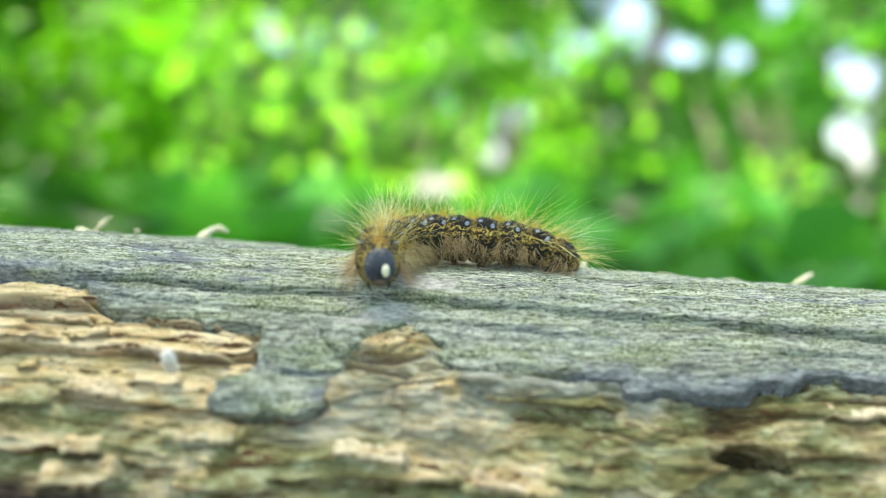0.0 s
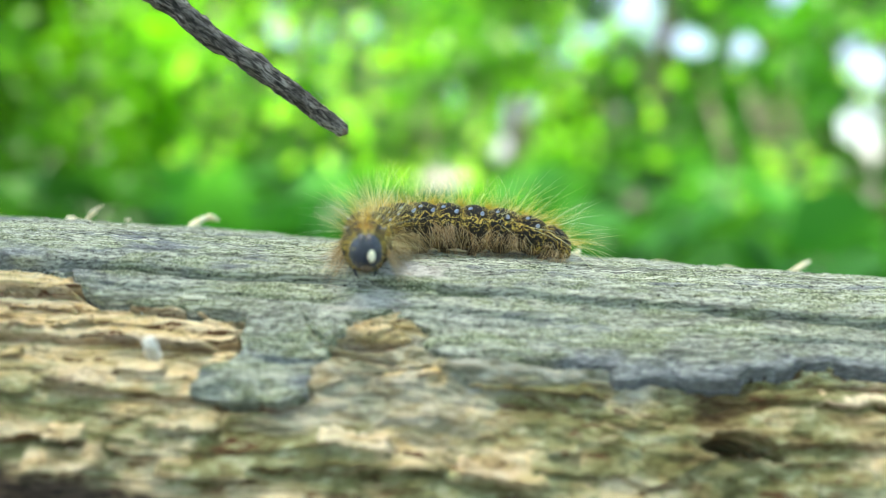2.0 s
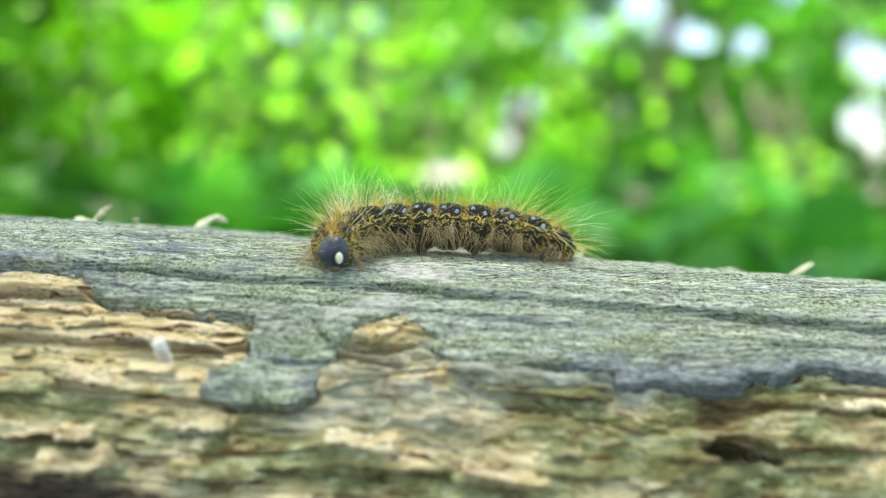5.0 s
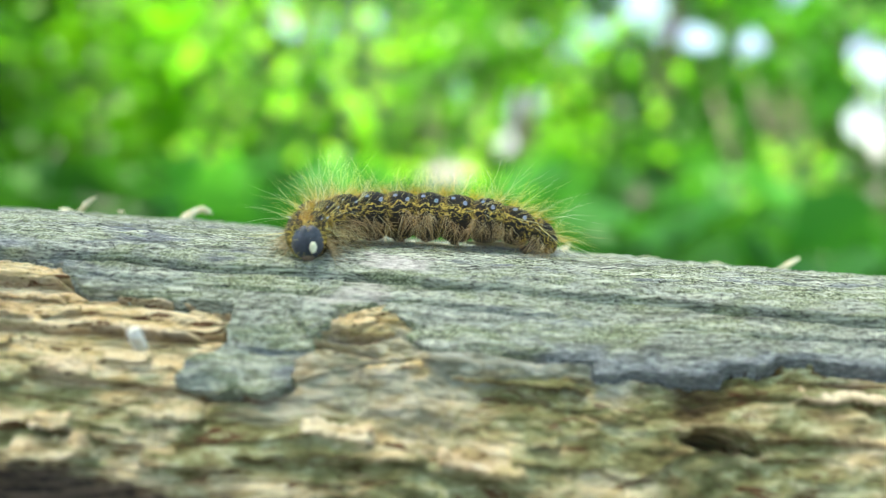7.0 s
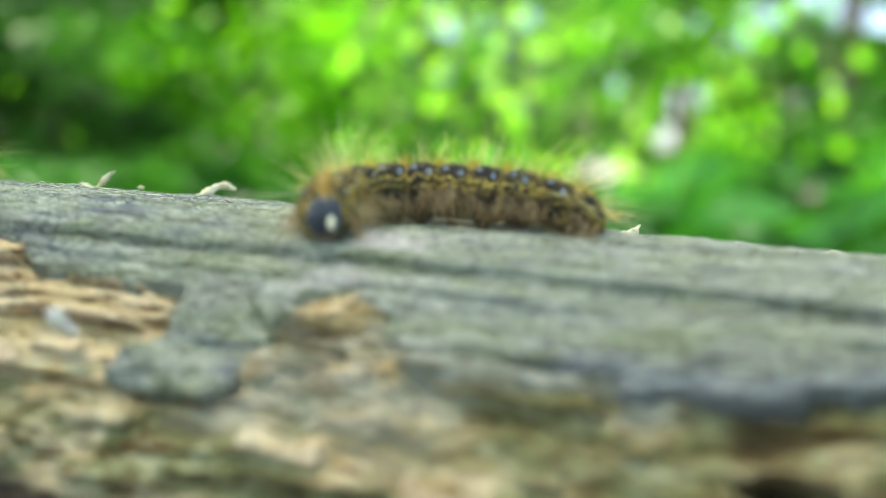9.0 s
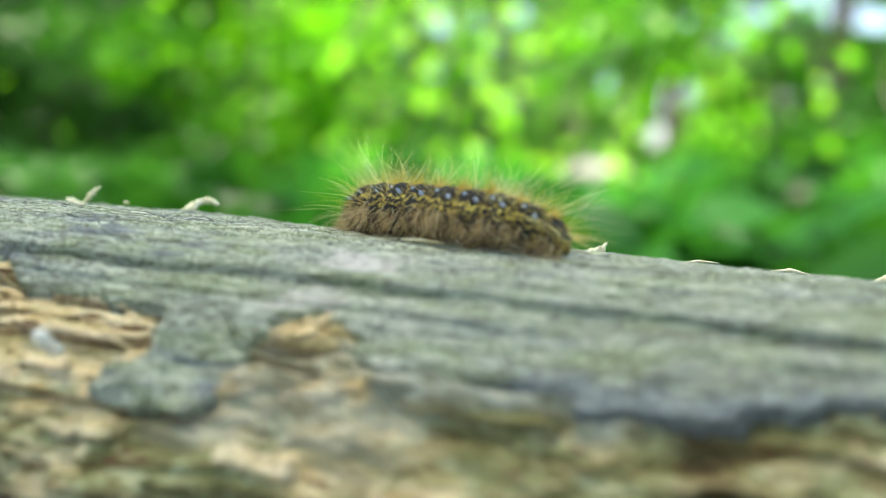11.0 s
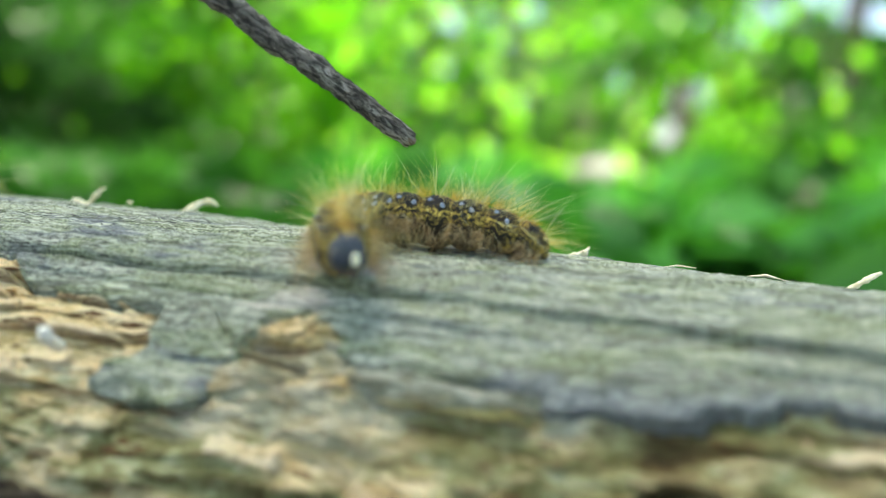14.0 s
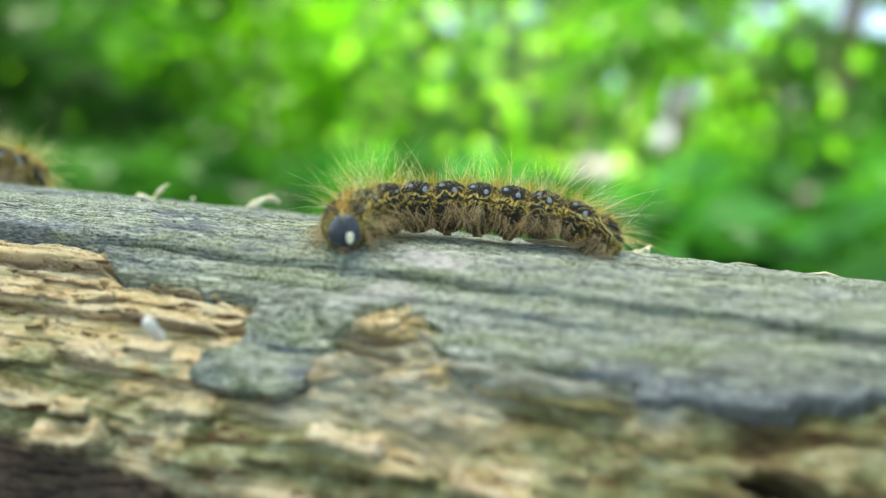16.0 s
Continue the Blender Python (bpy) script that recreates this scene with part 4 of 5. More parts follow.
def build_sprays():
    for a, e, r, dist, pale in SPRAYS:
        az, el = radians(a), radians(e)
        c = np.array([math.sin(az) * math.cos(el), math.cos(az) * math.cos(el), math.sin(el)]) * dist + np.array([0, 0, 0.088])
        ob = tagged(new("leaf_spray"), "thin spray of yellow-green leaves with sunlight in their colour", "branch", "young leaf sprays")
        ob.location = c
        w = radians(r) * dist * 0.7
        n = 70 if pale else 50
        p = rng.normal(0, 1, (n, 3))
        p = p / np.linalg.norm(p, axis=1)[:, None] * w * 0.75 * rng.random((n, 1)) ** 0.4
        part("leaves", leaf_mesh("leaves", p, w * 0.7, M_LEAF_PALE if pale else M_LEAF_LIT, 1.0), ob)
        twig = tube([(0.04, 0.35, 0.3), (0.02, 0.15, 0.12), (0, 0, -0.7 * w)], [0.003, 0.002, 0.0012], 5)
        part("twig", mesh_of("twig", *twig, M_BARK), ob)


build_sprays()


# ---- caterpillar ----
SEG_N, SEG_LEN, SEG_R = 10, 0.0056, 0.0036
ROOT = Vector((0.0, 0.1285, 0.0800))


def strand(base, way, length, width, bend):
    """A curved hair as a three-sided spike."""
    way = way.normalized()
    s = way.orthogonal().normalized()
    u = way.cross(s)
    v, f = [], []
    for i, (k, w) in enumerate(((0.0, 1.0), (0.5, 0.7))):
        c = base + way * length * k + bend * length * k * k
        for q in range(3):
            a = q * 2.0944
            v.append(c + (s * math.cos(a) + u * math.sin(a)) * width * w)
    v.append(base + way * length + bend * length)
    for q in range(3):
        p = (q + 1) % 3
        f += [(q, p, p + 3, q + 3), (q + 3, p + 3, 6)]
    return v, f


def hair_tuft(r, length, count, rnd, front=0.0):
    """Fine hairs fanning from the back: many short, some long."""
    out = []
    for _ in range(count):
        a = rnd.gauss(0, 0.62)
        ln = length * rnd.choice((0.16, 0.2, 0.24, 0.28, 0.34, 0.42, 0.6, 0.8)) * rnd.uniform(0.75, 1.15)
        n = Vector((rnd.gauss(front, 0.5), math.sin(a), math.cos(a)))
        b = Vector((rnd.uniform(-0.45, 0.45) * SEG_LEN, math.sin(a) * r * 0.9, math.cos(a) * r * 0.9))
        out.append(strand(b, n, ln, 0.000017, Vector((rnd.gauss(0, 0.12), rnd.gauss(0, 0.1), -0.10))))
    return joined(out)


def long_hairs(r, length, count, rnd, front=0.0):
    """Sparse long hairs in loose clusters, curling a little at the tip."""
    out = []
    for _ in range(max(1, count // 4)):
        a, x, lean = rnd.gauss(0, 0.65), rnd.uniform(-0.4, 0.4) * SEG_LEN, rnd.gauss(front, 0.5)
        for _ in range(4):
            aa = a + rnd.gauss(0, 0.22)
            n = Vector((lean + rnd.gauss(0, 0.2), math.sin(aa), math.cos(aa)))
            b = Vector((x + rnd.gauss(0, 0.0002), math.sin(a) * r * 0.9, math.cos(a) * r * 0.9))
            bend = Vector((rnd.gauss(0.25 * front, 0.16), rnd.gauss(0, 0.14), rnd.gauss(-0.12, 0.1)))
            out.append(strand(b, n, length * rnd.uniform(0.6, 1.15), 0.000023, bend))
    return joined(out)


def fringe(r, length, rnd, lean=0.0):
    """Coarse tan hairs in tufts from the warts low on either side, hanging outwards and down."""
    out = []
    for sgn in (-1, 1):
        for _ in range(7):
            a0, x0 = rnd.uniform(1.45, 2.15), rnd.uniform(-0.45, 0.45) * SEG_LEN
            for _ in range(11):
                a = a0 + rnd.gauss(0, 0.12)
                b = Vector((x0 + rnd.gauss(0, 0.00022), sgn * math.sin(a) * r * 0.93, math.cos(a) * r * 0.9))
                n = Vector((rnd.gauss(lean, 0.45), sgn * rnd.uniform(0.35, 1.0), rnd.uniform(-1.1, 0.15)))
                out.append(strand(b, n, length * rnd.uniform(0.35, 1.0), rnd.uniform(0.000022, 0.000040), Vector((rnd.gauss(0, 0.12), 0, -0.42))))
    return joined(out)


def flank_fuzz(r, rnd):
    """Short bristles over the flanks between the golden lines and the fringe."""
    out = []
    for _ in range(120):
        a = rnd.choice((-1, 1)) * rnd.uniform(0.75, 1.6)
        b = Vector((rnd.uniform(-0.5, 0.5) * SEG_LEN, math.sin(a) * r * 0.97, math.cos(a) * r * 0.93))
        n = Vector((rnd.gauss(0, 0.8), math.sin(a) * 0.7, rnd.gauss(-0.2, 0.6)))
        out.append(strand(b, n, rnd.uniform(0.0004, 0.0012), 0.000022, Vector((0, 0, -0.3))))
    return joined(out)


def segment_mesh(r, length, squash=0.94, tail=False, belly=1.14):
    v, f = [], []
    rings, sides = 9, 20
    for i in range(rings):
        k = -1 + 2 * i / (rings - 1)
        rr = r * (1 - 0.25 * abs(k) ** 2.4)
        if tail and k < 0:
            rr *= math.sqrt(max(0.02, 1 - (k * 0.98) ** 2))
        for j in range(sides):
            a = 2 * math.pi * j / sides
            lump = 1 + 0.13 * max(0, math.cos(3 * (abs(math.atan2(math.sin(a), math.cos(a))) - 0.55))) * (1 - k * k) + 0.05 * noise.noise((k * 2, 3 * math.cos(a), 3 * math.sin(a)))
            deep = belly if math.cos(a) < 0 else 1.0
            v.append((k * length * 0.54, rr * math.sin(a) * lump, rr * math.cos(a) * squash * lump * deep))
    for i in range(rings - 1):
        for j in range(sides):
            a, b = i * sides + j, i * sides + (j + 1) % sides
            f.append((a, b, b + sides, a + sides))
    f.append(tuple(range(sides - 1, -1, -1)))
    f.append(tuple(range((rings - 1) * sides, rings * sides)))
    return v, f


def ball(rx, ry, rz, u=14, w=10, at=(0, 0, 0)):
    v, f = [], []
    for i in range(w + 1):
        p = math.pi * i / w
        for j in range(u):
            a = 2 * math.pi * j / u
            v.append((at[0] + rx * math.sin(p) * math.cos(a), at[1] + ry * math.sin(p) * math.sin(a), at[2] + rz * math.cos(p)))
    for i in range(w):
        for j in range(u):
            a, b = i * u + j, i * u + (j + 1) % u
            f.append((a, a + u, b + u, b))
    return v, f


def build_caterpillar(root_at, label, seed):
    rnd = random.Random(seed)
    root = tagged(new("caterpillar"), label, "caterpillar")
    root.location = root_at
    segs = []
    for i in range(SEG_N):
        k = i / (SEG_N - 1)  # 0 at the tail
        r = SEG_R * (0.80 + 0.25 * min(1, k * 5, (1 - k) * 5 + 0.55))
        r *= (0.80, 0.93)[i] if i < 2 else 1.0
        s = part("body_segment", mesh_of("body_segment", *segment_mesh(r, SEG_LEN, 0.94, i == 0, 1.0 if i < 3 else 1.14), M_SKIN), root)
        back = -0.9 if i == 0 else (-0.45 if i == 1 else (0.5 if i == SEG_N - 1 else 0.0))
        end = i < 3 or i > SEG_N - 4
        long = 0.0105 if i < 2 else 0.0092 if i < 4 or i > SEG_N - 5 else 0.0072
        part("back_setae", mesh_of("back_setae", *hair_tuft(r, long, 135 if i > SEG_N - 4 else 70 if i == 0 else 140, rnd, back), M_GOLD), s, "golden hairs")
        part("long_setae", mesh_of("long_setae", *long_hairs(r, long, 44 if i > SEG_N - 4 else 28 if end else 14, rnd, back), M_PALE_HAIR), s, "long pale yellow hairs")
        tuft = []
        for _ in range(14 if i > SEG_N - 4 else 46):
            a, w = rnd.gauss(0, 0.16), Vector((rnd.gauss(back * 0.6, 0.45), rnd.gauss(0, 0.35), 1))
            x = rnd.choice((-1, 1)) * rnd.uniform(0.28, 0.52)
            tuft.append(strand(Vector((x * SEG_LEN, math.sin(a) * r * 0.92, math.cos(a) * r * 0.86)), w, rnd.uniform(0.0010, 0.0030), 0.00002, Vector((0, 0, -0.1))))
        part("ridge_setae", mesh_of("ridge_setae", *joined(tuft), M_ORANGE), s, "short orange hairs along the back")
        part("side_setae", mesh_of("side_setae", *fringe(r, 0.0044 if 0 < i < 3 else 0.0058, rnd, back * 0.7), M_TAN), s, "tan side hairs")
        part("flank_setae", mesh_of("flank_setae", *flank_fuzz(r, rnd), M_BROWN_HAIR), s, "short brown bristles")
        if 0 < i:
            for sgn in (-1, 1):
                # a rounded front spot and a longer one behind it, lower down
                for dx, da, sx, sz in ((0.0010, 0.68, 0.00042, 0.00052), (-0.0009, 0.90, 0.00035, 0.00078)):
                    if i > SEG_N - 4:
                        sx, sz = 0.62 * sx, 0.62 * sz
                    v, f = ball(sx, sz * 0.32, sz, 10, 8)
                    v = [(q[0] * (1 + 0.25 * noise.noise((q[0] * 2500, q[2] * 2500, i + sgn))), q[1], q[2] * (1 + 0.25 * noise.noise((q[2] * 2200, i, dx * 900)))) for q in v]
                    m = pose(dx + rnd.gauss(0, 0.00008), math.sin(da) * r * 1.03 * sgn, math.cos(da) * r * 0.97, -math.degrees(da) * sgn, rnd.gauss(0, 9))
                    part("blue_mark", mesh_of("blue_mark", v, f, M_BLUE), s, "pale blue spot", m)
        if i in (0, 3, 4, 5):
            for sgn in (-1, 1):
                foot = 1.75 if i == 0 else 1.22
                v, f = tube([(0, 0.0011 * sgn, -0.6 * r), (0, 0.0014 * sgn, -0.82 * foot * r), (0, 0.0015 * sgn, -foot * r)], [0.0008, 0.00062, 0.0007], 8)
                part("proleg", mesh_of("proleg", v, f, M_LEG), s)
        if i >= SEG_N - 3:
            for sgn in (-1, 1):
                v, f = tube([(0, 0.001 * sgn, -0.7 * r), (0.0004, 0.0016 * sgn, -1.1 * r), (0.0009, 0.0012 * sgn, -1.35 * r)], [0.0004, 0.00028, 0.00008], 6)
                part("leg", mesh_of("leg", v, f, M_HEAD), s)
        segs.append(s)
    v, f = ball(0.0019, 0.00235, 0.0026, 28, 18)
    # a shallow seam parts the two lobes
    v = [(q[0] * (1 - 0.16 * math.exp(-((q[1] / 0.00045) ** 2)) * (q[2] > -0.0006)), q[1] * (1.0 - 0.10 * q[2] / 0.0026), q[2] * (1 - 0.07 * math.exp(-((q[1] / 0.0005) ** 2)))) for q in v]
    head = part("head", mesh_of("head", v, f, M_HEAD), root, "slate-black rounded head")
    out = []
    for _ in range(200):
        d = Vector((rnd.gauss(-0.2, 0.5), rnd.gauss(0, 1), rnd.gauss(0.1, 1))).normalized()
        out.append(strand(d * 0.0021, d + Vector((0.3, 0, 0)), rnd.uniform(0.0006, 0.0018), 0.000018, Vector((0, 0, -0.15))))
    part("face_hairs", mesh_of("face_hairs", *joined(out), M_GOLD), head)
    v, f = ball(0.00055, 0.00055, 0.0009, 12, 10, (0.00165, 0.0007, -0.0003))
    part("egg", mesh_of("egg", v, f, M_CREAM), head, "cream egg stuck to the face")
    v, f = ball(0.0006, 0.0010, 0.0005, 10, 8, (0.0012, 0, -0.0021))
    part("mouthparts", mesh_of("mouthparts", v, f, M_LEG), head)
    return root, segs, head


_, LARVA_SEGS, LARVA_HEAD = build_caterpillar(ROOT, "hairy black and gold caterpillar with pale blue spots, on the log", 5)


def build_stick():
    root = tagged(new("stick"), "thin dark grey broken twig with ridged bark", "stick")
    pts = [(0.0006 * noise.noise((i * 0.5, 2, 1)) * min(1, i / 3), 0.0006 * noise.noise((i * 0.5, 7, 4)) * min(1, i / 3), 0.0036 * i) for i in range(34)]
    r = [0.0012 if i == 0 else 0.00148 + 0.00003 * i + 0.00035 * noise.noise((i * 0.9, 9, 9)) for i in range(34)]
    fine, rr = [], []
    for i in range(33):
        for q in range(6):
            fine.append(Vector(pts[i]).lerp(Vector(pts[i + 1]), q / 6))
            rr.append((r[i] + (r[i + 1] - r[i]) * q / 6) * (1 + 0.10 * noise.noise((i * 6 + q, 4, 2))))
    part("shaft", mesh_of("shaft", *tube(fine, rr, 22, 0.30), M_STICK), root)
    # pale snapped end and a few buds along the bark
    snapped = tube([(0, 0, -0.0005), (0.0001, 0, 0.0), (0, 0, 0.0006)], [0.0005, 0.00085, 0.0010], 12, 0.8)
    part("snapped_end", mesh_of("snapped_end", *snapped, M_BROKEN), root, "brownish broken wood end")
    for i, turn in ((4, 0.6), (9, 3.4), (13, 5.2), (18, 1.9), (24, 4.1)):
        p, d = Vector(pts[i]), Vector((math.cos(turn), math.sin(turn), 0.0))
        bud = tube([p + d * 0.0008, p + d * 0.0016 + Vector((0, 0, 0.0003)), p + d * 0.0022 + Vector((0, 0, 0.0008))], [0.0009, 0.0006, 0.00015], 8, 0.5)
        part("bud_scar", mesh_of("bud_scar", *bud, M_STICK), root)
    return root


STICK = build_stick()


# ---- small litter on the log ----
def litter(name, label, category, points, widths, mat, flat=0.45):
    """A small split piece lying on the log: a flattened, uneven spindle; points in millimetres."""
    pts = [Vector(q) * 0.001 for q in points]
    base = pts[0].copy()
    fine, rad = [], []
    steps = 6
    for i in range(len(pts) - 1):
        for k in range(steps):
            q = k / steps
            fine.append(pts[i].lerp(pts[i + 1], q) - base)
            rad.append((widths[i] + (widths[i + 1] - widths[i]) * q) * 0.001)
    fine.append(pts[-1] - base)
    rad.append(widths[-1] * 0.001)
    rad = [w * (1 + 0.5 * noise.noise((i * 1.7, base.x * 900, 3))) for i, w in enumerate(rad)]
    v, f = tube(fine, rad, 10, 0.9)
    axis = (fine[-1] - fine[0]).normalized()
    flatdir = axis.cross(Vector((0, 0.3, 1))).normalized().cross(axis)
    v = [q - flatdir * (q - min(fine, key=lambda c: (c - q).length)).dot(flatdir) * flat for q in v]
    ob = tagged(new(name), label, category)
    ob.location = base
    part("splinter", mesh_of(name, v, f, mat), ob)
    return ob


litter("wood_chip", "pale split wood chip lying on the log", "wood chip", [(-70.5, 147.0, 83.2), (-69.0, 146.5, 84.0), (-67.2, 146.0, 83.6), (-65.5, 145.5, 83.0), (-64.2, 145.0, 82.4)], (0.3, 0.75, 0.5, 0.7, 0.25), M_FIBRE, 0.35)
litter("wood_chip", "pale wood shaving standing up from the log", "wood chip", [(-67.2, 146.6, 83.0), (-66.2, 146.8, 84.0), (-65.3, 147.0, 84.9), (-64.4, 147.2, 86.0), (-63.2, 147.2, 86.6)], (0.35, 0.4, 0.62, 0.5, 0.12), M_FIBRE, 0.45)
litter("bark_sliver", "curled pale bark sliver on the log", "bark", [(-49.0, 147.5, 80.6), (-47.2, 148.8, 82.1), (-45.6, 150.5, 83.7), (-44.2, 152.0, 84.2), (-42.6, 152.6, 83.4)], (0.7, 0.95, 0.9, 0.8, 0.2), M_FIBRE, 0.3)
litter("seed", "tiny pale pinkish seed on the log", "seed", [(-59.8, 149.0, 83.7), (-59.3, 149.0, 83.8), (-58.8, 149.0, 83.7)], (0.2, 0.3, 0.2), M_FIBRE, 0.1)
litter("wood_shaving", "flat whitish wood shaving under the caterpillar", "wood chip", [(7.6, 133.6, 79.0), (11.4, 133.2, 79.0), (16.2, 132.0, 78.6), (21.6, 131.0, 77.8)], (0.5, 1.5, 1.5, 0.5), M_FIBRE, 0.7)
litter("wood_shaving", "flat whitish wood shaving under the caterpillar", "wood chip", [(-0.8, 127.0, 79.3), (2.4, 126.8, 79.2), (5.5, 126.4, 78.9)], (0.3, 0.7, 0.25), M_FIBRE, 0.7)
litter("dry_twig", "short dry yellowish twig behind the log", "twig", [(69.2, 154.8, 71.4), (72.0, 155.0, 73.2), (74.8, 155.3, 74.9)], (0.45, 0.6, 0.35), M_FIBRE, 0.1)
litter("wood_chip", "small white pointed wood flake behind the caterpillar", "wood chip", [(22.6, 147.0, 75.8), (24.8, 147.8, 76.3), (26.9, 148.5, 76.9), (27.9, 148.8, 78.1)], (0.5, 1.1, 1.25, 0.12), M_FIBRE, 0.55)
litter("bark_fibre", "thin pale loose fibre along the log", "bark", [(39.9, 147.0, 75.3), (42.0, 147.0, 75.6), (45.0, 147.0, 75.3)], (0.1, 0.3, 0.1), M_FIBRE, 0.45)
litter("bark_fibre", "thin pale loose fibre along the log", "bark", [(52.9, 148.0, 74.2), (55.8, 148.0, 74.4), (59.2, 148.0, 73.6)], (0.1, 0.4, 0.12), M_FIBRE, 0.45)
litter("wood_splinter", "white broken splinter sticking out of the wood", "splinter", [(-35.4, 99.5, 67.0), (-34.8, 96.6, 68.9), (-34.7, 96.0, 70.2)], (0.75, 0.85, 0.7), M_WHITE, 0.2)


# ---- movement ----
def bezier(p, k):
    q = 1 - k
    return p[0] * q**3 + p[1] * 3 * q * q * k + p[2] * 3 * q * k * k + p[3] * k**3


def spine(points):
    """Poses of the segments, tail first, and of the head along a bent spine, in the caterpillar's space."""
    p = [Vector(v) * 0.001 - ROOT for v in points]
    fine = [bezier(p, i / 80) for i in range(81)]
    run = [0.0]
    for a, b in zip(fine, fine[1:]):
        run.append(run[-1] + (b - a).length)
    out = []
    for n in range(SEG_N + 1):
        want = run[-1] * (n + 0.35 if n < SEG_N else n + 0.15) / (SEG_N + 0.15)
        want = min(want, run[-1] * 0.9999)
        i = max(j for j in range(81) if run[j] <= want)
        i = min(i, 79)
        k = (want - run[i]) / max(run[i + 1] - run[i], 1e-9)
        at = fine[i].lerp(fine[i + 1], k)
        d = (fine[min(i + 3, 80)] - fine[max(i - 2, 0)]).normalized()
        side = Vector((0, 0, 1)).cross(d).normalized()
        up = d.cross(side)
        m = Matrix((d, side, up)).transposed().to_4x4()
        # the tail end hangs down over its claspers
        if n < 2:
            m = m @ Matrix.Rotation(radians(-34 if n == 0 else -14), 4, "Y")
            at = at - Vector((0, 0, 0.0007 if n == 0 else 0.0))
        m.translation = at
        out.append(m)
    return out


